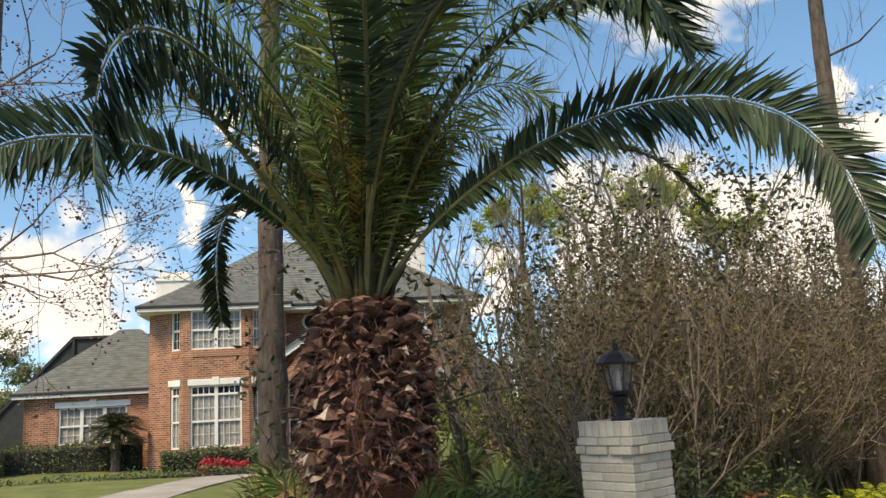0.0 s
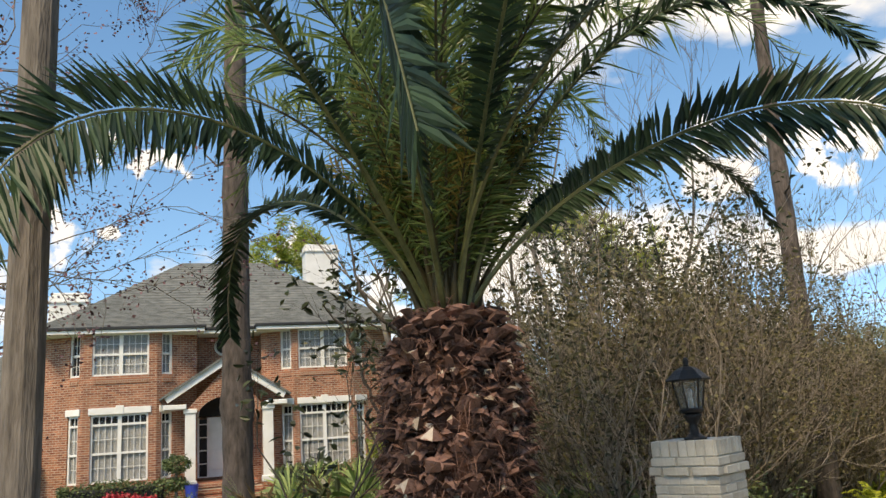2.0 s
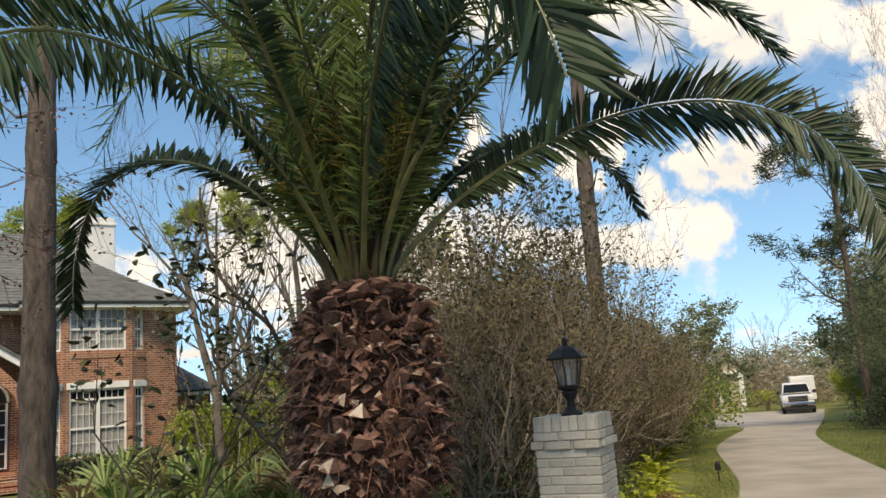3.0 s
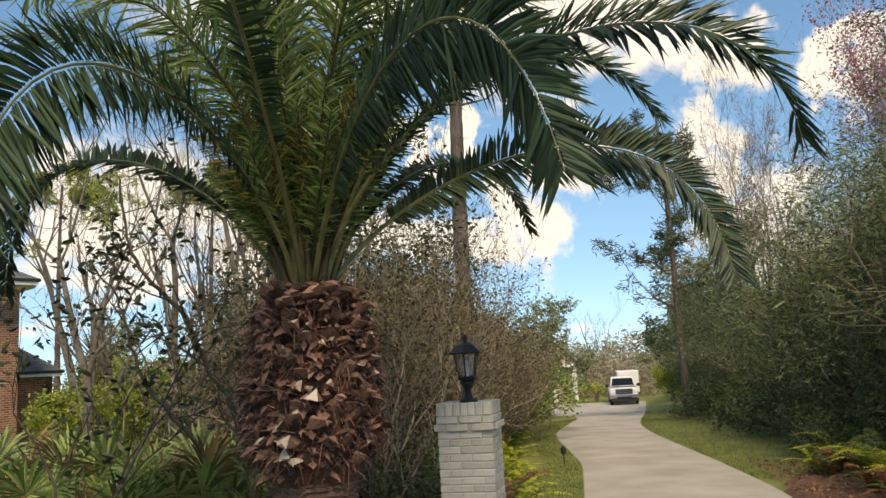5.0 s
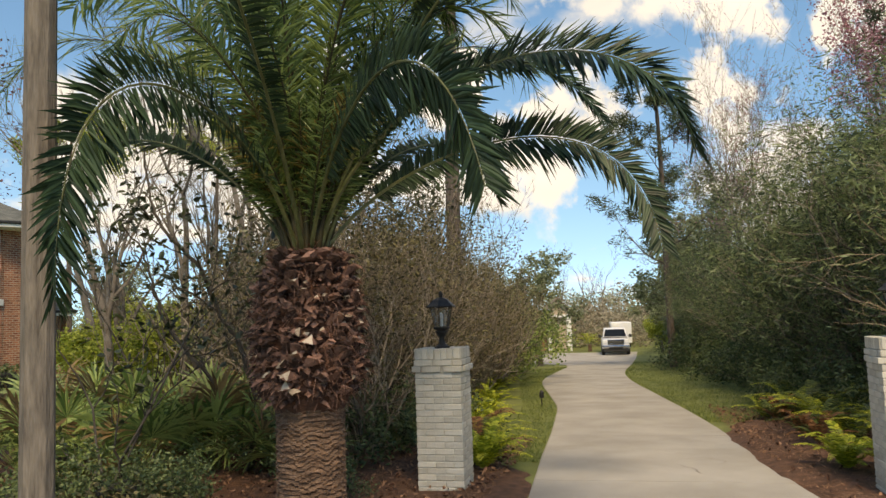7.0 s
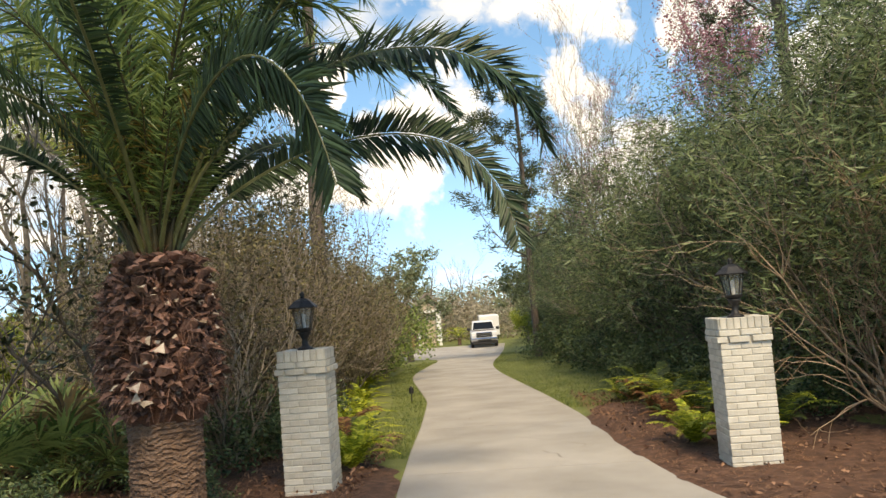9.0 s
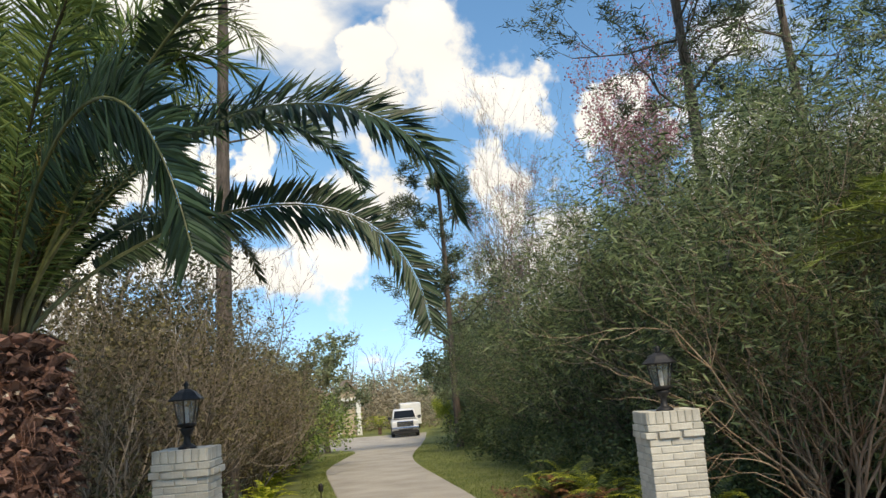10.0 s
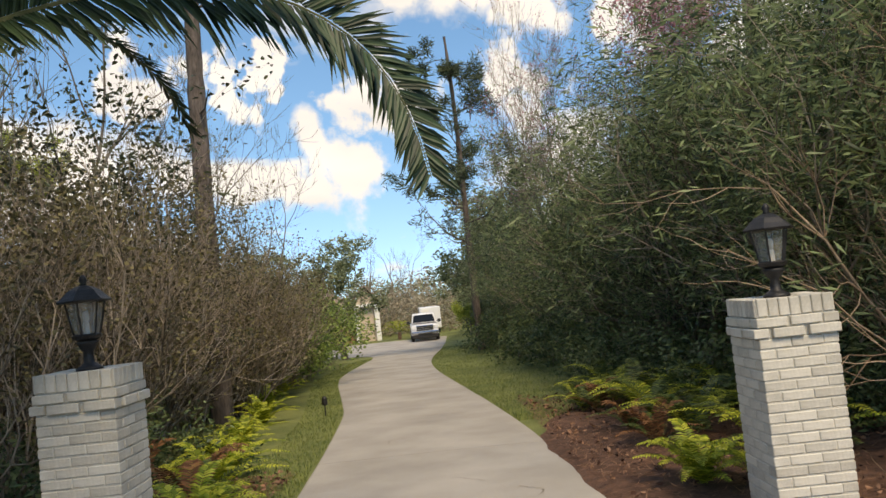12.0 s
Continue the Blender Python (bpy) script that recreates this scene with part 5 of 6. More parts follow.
# ---- shrubs ----
def shrub(m, seed, height, width, stems, label, leaf, per_tip, leaf_mat, twig_mat, spread_leaf=0.08, depth=2, kids=6, upright=0.2, name="shrub", group="", twist=0.2, droop=0.3, oval=False, bare=()):
    rng = np.random.default_rng(seed)
    groups, tips = [], []
    for k in range(stems):
        paths = []
        g, q = 2 * math.pi * (k + rng.random()) / stems, 0.15 + 0.85 * rng.random()
        w = Vector((math.cos(g) * q * width / height * 1.3, math.sin(g) * q * width / height * 1.3, 1))
        a = Vector((math.cos(g), math.sin(g), 0)) * 0.22 * rng.random()
        grow(rng, paths, tips, a + Vector((0, 0, -0.05)), w, height * (0.55 + 0.3 * rng.random()), 0.006 * height, depth, kids, 0.75, upright, 0.42, 5, twist)
        groups.append(paths)
    for way, length, radius in bare:
        paths = []
        grow(rng, paths, [], (0, 0, 0), Vector(way), length, radius, 2, 6, 0.8, 0.05, 0.45, 6, 0.16)
        groups.append(paths)
    root = thing(name, m, label, "shrub", group)
    for paths in groups:
        part("stem", mesh_of("stem", *tubes(paths, 5), twig_mat, True), None, root)
    tagged(part("foliage", mesh_of("foliage", *leaves(tips, rng, leaf[0], leaf[1], per_tip, spread_leaf, droop, 0.2, oval), leaf_mat), None, root), kind="stuff")
    return root


rngp = np.random.default_rng(99)
tw_lab = "leafless twiggy grey-brown shrub with sparse dull leaves"
tw = [shrub(at_spot(1.9, -3.9), 61 + k, 3.2 + 0.2 * k, 1.7, 24, tw_lab, (0.062, 0.015), 2, M_SPARSE, M_TWIG, 0.08, 2, 9, 0.25, "twiggy_shrub", "twiggy shrubs", 0.2) for k in range(3)]
tw[1].matrix_basis = at_spot(3.3, -4.2)
tw[2].matrix_basis = at_spot(5.0, -4.2, 40)
k = 0
for row, w0, s0, s1, step in ((0, -4.2, 6.6, 17, 1.5), (1, -5.9, 4.6, 17.5, 1.7), (2, -7.7, 7.5, 20, 2.0)):
    s = s0
    while s < s1:
        sc = (0.9 if row == 0 else 0.8) + 0.2 * rngp.random()
        place(tw[k % 3], at_spot(s, w0 + 0.35 * rngp.normal() - 0.02 * s, 360 * rngp.random(), sc))
        s += step
        k += 1
# dark-leaved tops among them and a sapling beside the palm
dk = [shrub(at_spot(5.2, -4.4), 71, 4.3, 0.8, 5, "thin sapling with dark glossy leaves", (0.095, 0.027), 5, M_DARKLEAF, M_TWIG, 0.10, 2, 5, 0.35, "dark_leaved_sapling", "dark-leaved saplings", 0.14, oval=True)]
for s, w, yaw, sc in ((3.2, -5.0, 50, 0.95), (7.0, -5.2, 120, 1.0), (9.0, -4.6, 200, 0.98), (11.5, -5.5, 250, 1.05), (6.0, -7.0, 300, 1.0), (14, -5.5, 70, 1.0)):
    place(dk[0], at_spot(s, w, yaw, sc))
sap = shrub(at(-1.55, 8.2), 77, 3.2, 0.75, 3, "thin crooked sapling with large dark leaves", (0.10, 0.026), 2, M_DARKLEAF, M_DIMBARK, 0.07, 2, 4, 0.1, "sapling", "dark-leaved saplings", 0.2, oval=True)
for x, y, yaw, sc in ((-0.3, 11.0, 20, 1.3), (0.7, 12.6, 140, 1.4), (1.9, 13.2, 80, 1.4)):
    place(sap, at(x, y, 0, yaw, sc))


def crooked_sapling(m, stems, seed, label):
    """Bent stems that share a root, each a smooth line through a few points, with forked twigs and sparse oval leaves."""
    rng = np.random.default_rng(seed)
    root = thing("sapling", m, label, "sapling", "dark-leaved saplings")
    tips = []
    for radius, line in stems:
        fine = [Vector(q) for q in smooth_rows(line, 5)]
        n = len(fine)
        path = [(q + Vector(rng.normal(0, 0.012, 3)), radius * (1 - 0.75 * i / n)) for i, q in enumerate(fine)]
        paths = [path]
        for i in range(6, n, 2):
            g = rng.random() * 6.28
            way = Vector((math.cos(g), 0.6 * math.sin(g), 0.25 + 0.4 * rng.random()))
            grow(rng, paths, tips, path[i][0], way, 0.5 + 0.45 * rng.random(), path[i][1] * 0.55, 1, 4, 0.8, 0.1, 0.5, 4, 0.2)
        part("stem", mesh_of("stem", *tubes(paths, 6), M_DIMBARK, True), None, root)
    tagged(part("foliage", mesh_of("foliage", *leaves(tips, rng, 0.1, 0.026, 2, 0.05, 0.3, 0.2, True), M_DARKLEAF), None, root), kind="stuff")
    return root


crooked_sapling(at(0.08, 8.8), ((0.03, ((0, 0, -0.1), (0, 0, 0.4), (-0.5, 0, 1.23), (-0.95, 0.05, 1.78), (-1.14, 0, 2.29), (-1.24, -0.05, 2.6), (-1.5, -0.1, 3.0))), (0.04, ((0.03, 0.02, -0.1), (0.08, 0, 0.7), (-0.07, 0, 1.54), (-0.28, 0.05, 1.86), (-0.56, 0, 2.48), (-0.99, -0.05, 2.93), (-1.16, 0, 3.31), (-1.24, 0.05, 3.93)))), 79, "crooked leaning sapling with sparse dark leaves among the palmettos")
thin = shrub(at(0.9, 10.4), 78, 3.3, 1.0, 5, "thin leafless understory shrub with crooked twigs", (0.07, 0.022), 1, M_SPARSE, M_TWIG, 0.05, 2, 5, 0.1, "understory_shrub", "understory shrubs", 0.2)
for x, y, yaw, sc in ((2.0, 11.6, 90, 1.0), (-0.3, 12.6, 200, 0.9), (1.2, 13.6, 300, 1.1), (3.2, 13.5, 30, 1.1)):
    place(thin, at(x, y, 0, yaw, sc))
# evergreen shrubs further along the drive
eg = shrub(at_spot(19.5, -5.4), 81, 2.6, 1.5, 12, "dense green evergreen shrub beside the drive", (0.11, 0.032), 8, M_LUSH, M_TWIG, 0.12, 2, 6, 0.15, "evergreen_shrub", "evergreen shrubs")
for s, w, yaw, sc in ((17.6, -4.7, 200, 1.0), (20.6, -4.6, 320, 0.95), (22.5, -5.6, 60, 1.15), (26, -5.4, 140, 1.2), (29, -6.2, 220, 1.25), (32.5, -6.4, 300, 1.2), (24, -8, 20, 1.5), (30, -9, 90, 1.5)):
    place(eg, at_spot(s, w, yaw, sc))
# tall narrow-leaved shrubs on the other side
ol_lab = "tall dense shrub with narrow grey-green leaves"
ol = [shrub(at_spot(3.2, 5.0), 91 + k, 5.1 + 0.35 * k, 2.4, 18, ol_lab, (0.15, 0.0115), 13, M_OLEANDER, M_TWIG, 0.12, 2, 9, 0.1, "narrow_leaved_shrub", "tall narrow-leaved shrubs", 0.15, 0.5) for k in range(3)]
ol[1].matrix_basis = at_spot(6.2, 5.0, 90, 1.02)
ol[2].matrix_basis = at_spot(9.2, 4.9, 200, 0.94)
k = 0
for w0, s0, s1, step in ((4.9, 12.0, 38, 2.6), (7.6, 1.0, 34, 2.7), (10.2, -1.0, 16, 3.0)):
    s = s0
    while s < s1:
        place(ol[k % 3], at_spot(s, w0 + 0.3 * rngp.normal() - 0.035 * max(0, s - 8), 360 * rngp.random(), (0.98 if s < 9 else 0.84 if s < 16 else 0.72) + 0.16 * rngp.random()))
        s += step
        k += 1
# leaning many-stemmed clump behind the gate pillar
shrub(at_spot(1.2, 4.5), 97, 3.6, 1.15, 11, "many-stemmed shrub with tan leaning canes and narrow leaves", (0.14, 0.01), 4, M_OLEANDER, M_CANE, 0.12, 2, 8, 0.12, "cane_shrub", "", 0.2, 0.5,
      bare=(((-0.75, 0.75, 1.1), 2.3, 0.018), ((-0.95, 0.25, 0.9), 1.9, 0.016), ((0.5, -0.6, 1.0), 2.4, 0.022)))
# low dark undergrowth at their feet
low = shrub(at_spot(13, 3.2), 95, 1.1, 0.9, 9, "low dark green undergrowth shrub", (0.1, 0.02), 6, M_HEDGE, M_TWIG, 0.1, 2, 5, 0.1, "low_shrub", "undergrowth")
for s, w, yaw, sc in ((16, 3.0, 50, 1.1), (19.5, 2.7, 120, 1.2), (23, 2.5, 190, 1.2), (27, 2.4, 260, 1.3), (31, 2.5, 330, 1.3), (36, 2.6, 30, 1.4), (10.5, 3.2, 80, 0.9), (7.5, 3.4, 150, 0.9), (5.0, 3.9, 30, 0.9), (2.8, 4.0, 130, 0.8), (9.0, 2.9, 20, 0.7), (2.0, 6.6, 40, 1.5), (4.5, 6.4, 100, 1.6), (0.2, 7.4, 160, 1.6), (7, 6.3, 210, 1.5), (1.6, 9.0, 260, 1.8), (4.5, 9.2, 310, 1.8), (-1.4, 9.0, 10, 1.8), (9.5, 6.2, 60, 1.5), (-0.6, 11, 110, 2.0), (2.6, 11.5, 170, 2.0), (12, 5.8, 230, 1.5), (7, 9.4, 280, 1.8),
                      (2.0, -3.4, 10, 0.8), (0.6, -4.2, 60, 0.7), (3.6, -3.2, 120, 0.7), (-1.6, -4.6, 200, 0.5), (-2.0, -5.4, 20, 0.55), (-0.4, -3.5, 80, 0.45), (-2.6, -6.2, 140, 0.5)):
    place(low, at_spot(s, w, yaw, sc))


# ---- ferns, palmettos, hedges ----
def blade_row(a, b, c, rng, leaf, pairs, width, n=10):
    """A small feather leaf: vertices and faces, stalk first."""
    pts = curve_points(a, b, c, n)
    rv, rf = tubes([[(p, 0.004 * (1 - i / (n + 2))) for i, p in enumerate(pts)]], 3)
    vs, fs = [], []
    for k in range(pairs):
        t = 0.12 + 0.87 * k / pairs
        i = min(int(t * n), n - 1)
        p = pts[i].lerp(pts[i + 1], t * n - i)
        e = (pts[i + 1] - pts[i]).normalized()
        side = e.cross(Vector((0, 0, 1)))
        side = side.normalized() if side.length > 0.05 else Vector((1, 0, 0))
        ln = leaf * math.sin(math.pi * (0.2 + 0.78 * t)) ** 0.8
        for sg in (-1, 1):
            d = (side * sg + e * 0.35 + Vector(rng.normal(0, 0.08, 3))).normalized()
            w = e * width
            o = len(vs)
            vs += [p - w * 0.6, p + d * ln * 0.55 - w + Vector((0, 0, 0.006)), p + d * ln - Vector((0, 0, 0.012)), p + d * ln * 0.55 + w + Vector((0, 0, 0.006)), p + w * 0.6]
            fs += [(o, o + 1, o + 2, o + 3, o + 4)]
    return merge((rv, rf), (vs, fs))


def fern(m, seed, reach, count, mats, label):
    rng = np.random.default_rng(seed)
    root = thing("fern", m, label, "fern", "ferns")
    for i in range(count):
        g = i * 2.4 + rng.normal(0, 0.2)
        d = Vector((math.cos(g), math.sin(g), 0))
        st = 0.5 + 0.6 * rng.random()
        ln = reach * (0.7 + 0.5 * rng.random())
        b = d * ln * 0.4 * math.cos(st) + Vector((0, 0, ln * math.sin(st)))
        c = d * ln * math.cos(st) * 1.2 + Vector((0, 0, ln * math.sin(st) * (0.55 + 0.3 * rng.random())))
        v, f = blade_row(d * 0.02, b, c, rng, 0.10 * reach / 0.7, 26, 0.011)
        part("fern_frond", mesh_of("fern_frond", v, f, mats[i % len(mats)]), None, root)
    return root


f1 = fern(at_spot(0.95, -2.0), 201, 0.74, 22, [M_FERN], "bright yellow-green fern beside the gate pillar")
f2 = fern(at_spot(1.7, -2.25), 202, 0.85, 14, [M_RUST, M_RUST, M_FERNDK], "half-dead fern with rust-brown fronds")
for s, w, yaw, sc in ((2.7, -2.35, 80, 0.95), (3.7, -2.5, 150, 0.95), (4.9, -2.75, 230, 0.9), (1.2, 2.0, 30, 0.85), (0.9, 2.45, 190, 0.85), (9.0, -3.3, 60, 0.9), (12, -3.9, 20, 0.9), (15.5, -4.3, 120, 1.0), (6.4, -3.0, 300, 0.85)):
    place(f1, at_spot(s, w, yaw, sc), "bright yellow-green fern beside the drive")
f3 = fern(at_spot(4.4, 2.5), 203, 0.95, 16, [M_FERN, M_FERNDK, M_FERNDK], "green fern with arching fronds under the shrubs")
for s, w, yaw, sc in ((3.3, 2.6, 70, 0.9), (5.6, 2.6, 140, 1.0), (6.8, 2.5, 210, 0.9), (2.2, 2.9, 20, 0.8), (4.6, 3.4, 250, 1.0), (8.2, 2.7, 300, 0.9), (3.8, 3.6, 100, 0.9), (6.2, 1.95, 280, 0.7), (1.8, 3.2, 80, 0.9), (5.4, 3.3, 170, 1.0)):
    place(f3, at_spot(s, w, yaw, sc))
for s, w, yaw, sc in ((2.9, 2.1, 30, 0.7), (4.0, 2.1, 160, 0.6), (3.0, -3.2, 60, 0.9), (5.9, 2.1, 220, 0.7)):
    place(f2, at_spot(s, w, yaw, sc))


def fan_leaf(rng, stalk, way, size, blades=30):
    """A palmetto leaf: a stalk and a fan of folded blades."""
    tip = way * stalk
    rv, rf = tubes([[(Vector((0, 0, 0)), 0.008), (tip * 0.6 + Vector((0, 0, 0.02)), 0.006), (tip, 0.005)]], 3)
    e = way.normalized()
    side = e.cross(Vector((0, 0, 1))).normalized()
    vs, fs = [], []
    for k in range(blades):
        g = math.radians(-115 + 230 * k / (blades - 1))
        d = (e * math.cos(g) + side * math.sin(g) + side.cross(e) * 0.15 * rng.normal()).normalized()
        ln = size * (1 - 0.2 * abs(g) / 2) * (0.9 + 0.2 * rng.random())
        w = d.cross(side.cross(e)).normalized() * 0.018
        o = len(vs)
        mid, end = tip + d * ln * 0.55, tip + d * ln + Vector((0, 0, -0.18 * ln))
        vs += [tip, mid - w, end, mid + w]
        fs += [(o, o + 1, o + 2, o + 3)]
    return merge((rv, rf), (vs, fs))


def palmetto(m, seed, label, n=13):
    rng = np.random.default_rng(seed)
    root = thing("saw_palmetto", m, label, "palmetto", "saw palmettos")
    for i in range(n):
        g = i * 2.4 + rng.normal(0, 0.3)
        st = 0.35 + 0.95 * rng.random()
        way = Vector((math.cos(g) * math.cos(st), math.sin(g) * math.cos(st), math.sin(st)))
        v, f = fan_leaf(rng, 0.5 + 0.5 * rng.random(), way, 0.42 + 0.16 * rng.random())
        part("fan_leaf", mesh_of("fan_leaf", v, f, M_PALMETTO if i % 6 else M_DRYLEAF), None, root)
    return root


pm = palmetto(at(-1.9, 9.6), 301, "saw palmetto with green fan leaves", 15)
pm2 = palmetto(at(-0.6, 10.4), 302, "saw palmetto with green fan leaves", 13)
spots = [(-1.2, 9.0), (-0.2, 9.2), (0.5, 10.0), (-1.3, 11.4), (0.2, 11.5), (1.1, 9.2), (1.0, 11.2), (-0.4, 12.4), (-1.9, 12.6), (1.9, 10.4), (0.4, 8.4), (-2.1, 10.9), (-0.9, 10.0), (0.0, 10.6)]
for k, (x, y) in enumerate(spots):
    place(pm if k % 2 else pm2, at(x, y, 0, 47 * k, 0.85 + 0.35 * rngp.random()))


def box_hedge(m, lx, ly, h, seed, label, count=5200, leaf=(0.055, 0.018), mat=None, name="hedge"):
    rng = np.random.default_rng(seed)
    n = count
    p = rng.random((n, 3)) * np.array([lx, ly, h]) - np.array([lx / 2, ly / 2, 0])
    face = rng.integers(0, 5, n)
    p[face == 0, 2] = h
    p[face == 1, 1] = -ly / 2
    p[face == 2, 1] = ly / 2
    p[face == 3, 0] = -lx / 2
    p += rng.normal(0, 0.06, p.shape)
    p[:, 2] += 0.05 * np.sin(p[:, 0] * 3.1 + seed) * (p[:, 2] / h)
    root = thing(name, m, label, "hedge")
    v, f = leaves([Vector(q) for q in p], rng, leaf[0], leaf[1], 1, 0.01)
    part("foliage", mesh_of("foliage", v, f, mat or M_HEDGE), None, root)
    # a near-black block inside paints the shade between the leaves
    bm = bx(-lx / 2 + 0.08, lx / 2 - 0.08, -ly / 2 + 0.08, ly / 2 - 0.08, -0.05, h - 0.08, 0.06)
    part("shade_block", bm, M_DARK, root, "near-black inner block for the planting's shaded depth")
    return root


box_hedge(at(-2.0, 8.0, 0, -24), 2.3, 0.9, 0.34, 401, "low loose green groundcover along the bed", 5500)
box_hedge(at(-2.6, 7.1, 0, -12), 2.6, 0.8, 0.26, 408, "low dry brown groundcover along the bed", 3500, (0.07, 0.014), M_SPARSE, "groundcover")

# ---- weathered pole beside the palm ----
pole = thing("wooden_pole", at(-2.88, 4.74), "weathered grey-brown wooden pole standing in the bed", "pole")
bm = lathe([(0.105, -0.2), (0.1, 1.5), (0.097, 3.0), (0.094, 4.5), (0.09, 6.5), (0.085, 6.52)], 10)
for v in bm.verts:
    f = 1 + 0.05 * noise.noise(Vector((v.co.x * 9, v.co.y * 9, v.co.z * 0.7)))
    v.co.x *= f
    v.co.y *= f
part("shaft", bm, M_POLE, pole)


# ---- small feather palm by the tall shrubs ----
def small_palm(m, seed, height, fronds, reach, label, mat, name="small_palm", trunk_r=0.07, low=0.15, bark=None):
    rng = np.random.default_rng(seed)
    root = thing(name, m, label, "palm")
    part("trunk", lathe([(trunk_r * 1.2, -0.05)] + [(trunk_r * (1 + 0.12 * (k % 2)), height * k / 12) for k in range(1, 12)] + [(trunk_r * 0.7, height)], 12), bark or M_TRUNK, root)
    for i in range(fronds):
        g = i * 2.4
        d = Vector((math.cos(g), math.sin(g), 0))
        st = low + (1.25 - low) * (i / fronds) + 0.1 * rng.normal()
        a = d * 0.04 + Vector((0, 0, height))
        b = a + (d * math.cos(st) + Vector((0, 0, math.sin(st)))) * reach * 0.6
        c = a + d * math.cos(st) * reach + Vector((0, 0, math.sin(st) * reach * 0.75 - 0.25 * reach))
        part("frond", frond_mesh(a, b, c, rng, 0.26 * reach, 34, mat, 0.12), None, root)
    return root


small_palm(at(5.75, 0.7), 501, 2.9, 24, 1.3, "slender palm with light green feathery fronds", M_FEATHER)
# sago palm and planting before the house
hm = HOUSE
sago = small_palm(hm @ pose(-0.72, 0.2, 0), 502, 1.5, 76, 0.98, "sago palm with a stiff dark crown on the lawn", M_DARKLEAF, "sago_palm", 0.15, -0.55, M_BARK)
place(sago, hm @ pose(-5.2, -0.6, 0, 0, 0, 70))
box_hedge(hm @ pose(0.5, -4.2, 0), 9.0, 0.6, 0.16, 409, "low dark green border edging the lawn", 3500, (0.09, 0.025))
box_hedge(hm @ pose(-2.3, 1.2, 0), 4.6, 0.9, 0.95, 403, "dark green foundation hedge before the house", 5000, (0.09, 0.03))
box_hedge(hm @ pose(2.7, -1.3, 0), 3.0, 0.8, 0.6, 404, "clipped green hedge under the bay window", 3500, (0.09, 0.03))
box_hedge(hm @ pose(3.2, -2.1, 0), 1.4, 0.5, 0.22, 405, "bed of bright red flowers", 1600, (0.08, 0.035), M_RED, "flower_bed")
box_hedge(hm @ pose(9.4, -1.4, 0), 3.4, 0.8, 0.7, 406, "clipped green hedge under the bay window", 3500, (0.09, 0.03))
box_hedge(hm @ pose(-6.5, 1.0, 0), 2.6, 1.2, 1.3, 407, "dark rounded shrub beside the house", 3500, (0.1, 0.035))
topiary = thing("topiary", hm @ pose(4.5, -1.6, 0), "small green topiary with a ball crown on a stem", "topiary")
rng_t = np.random.default_rng(410)
part("trunk", lathe([(0.05, -0.05), (0.04, 1.0)], 8), M_GREYBARK, topiary)
for z, r in ((1.1, 0.38), (0.5, 0.3)):
    g = rng_t.normal(0, 1, (900, 3))
    g = g / np.linalg.norm(g, axis=1)[:, None] * np.array([r, r, r * 0.6]) + np.array([0, 0, z])
    part("crown", mesh_of("crown", *leaves([Vector(q) for q in g], rng_t, 0.09, 0.03, 1, 0.03), M_HEDGE), None, topiary)
bin_ = thing("blue_bin", hm @ pose(4.95, -1.75, 0), "small blue plastic bin beside the entry steps", "bin")
part("body", lathe([(0.17, 0.0), (0.21, 0.42), (0.23, 0.45), (0.2, 0.45), (0.16, 0.05)], 14), M_BLUE, bin_)
# pale walk across the lawn to the door
wv, wf = [], []
walk_line = smooth_rows([(-7.9, 11.0, 0), (-7.3, 14.5, 0), (-7.05, 18.0, 0), (-6.9, 22.0, 0), (-6.2, 25.3, 0), (-5.0, 27.6, 0)], 6)
for i, (x, y, _) in enumerate(walk_line):
    q = walk_line[min(i + 1, len(walk_line) - 1)]
    p = walk_line[max(i - 1, 0)]
    d = Vector((q[0] - p[0], q[1] - p[1], 0)).normalized()
    n = Vector((-d.y, d.x, 0)) * 0.95
    z = ground_z(x, y) + 0.02
    wv += [(x + n.x, y + n.y, z - 0.1), (x + n.x, y + n.y, z), (x - n.x, y - n.y, z), (x - n.x, y - n.y, z - 0.1)]
    if i:
        wf += [(4 * i - 4 + k, 4 * i - 3 + k, 4 * i + 1 + k, 4 * i + k) for k in range(3)]
tagged(new("front_walk", mesh_of("front_walk", wv, wf, M_CONC)), "pale concrete front walk curving over the lawn", "path", kind="structure")
# screened pool cage behind the garage wing
cage = thing("pool_cage", hm @ pose(1.6, 0, 0), "dark screened pool enclosure behind the house", "enclosure")
outline = [(-10.0, -0.1), (-10.0, 1.8), (-6.45, 5.6), (-2.4, 5.6), (-2.4, -0.1)]
part("screen_panel", prism(outline, 0, 0.03), M_SCREEN, cage, m=pose(0, 10.0, 0, 90, 0, 0))
part("screen_roof", bx(-6.45, -2.4, 10.0, 16.0, 5.6, 5.63), M_SCREEN, cage)
part("sloping_screen", bx(0, 5.2, 0, 6.0, 0, 0.03), M_SCREEN, cage, m=pose(-10.0, 10.0, 1.8, 0, -46.9, 0))
for x, top in ((-10.0, 1.8), (-8.3, 3.6), (-6.45, 5.6), (-4.4, 5.6), (-2.4, 5.6)):
    part("frame_post", bx(x - 0.05, x + 0.05, 9.85, 9.96, -0.1, top + 0.05), M_GUTTER, cage)
part("frame_beam", bx(-6.5, -2.35, 9.85, 9.96, 5.58, 5.7), M_GUTTER, cage)
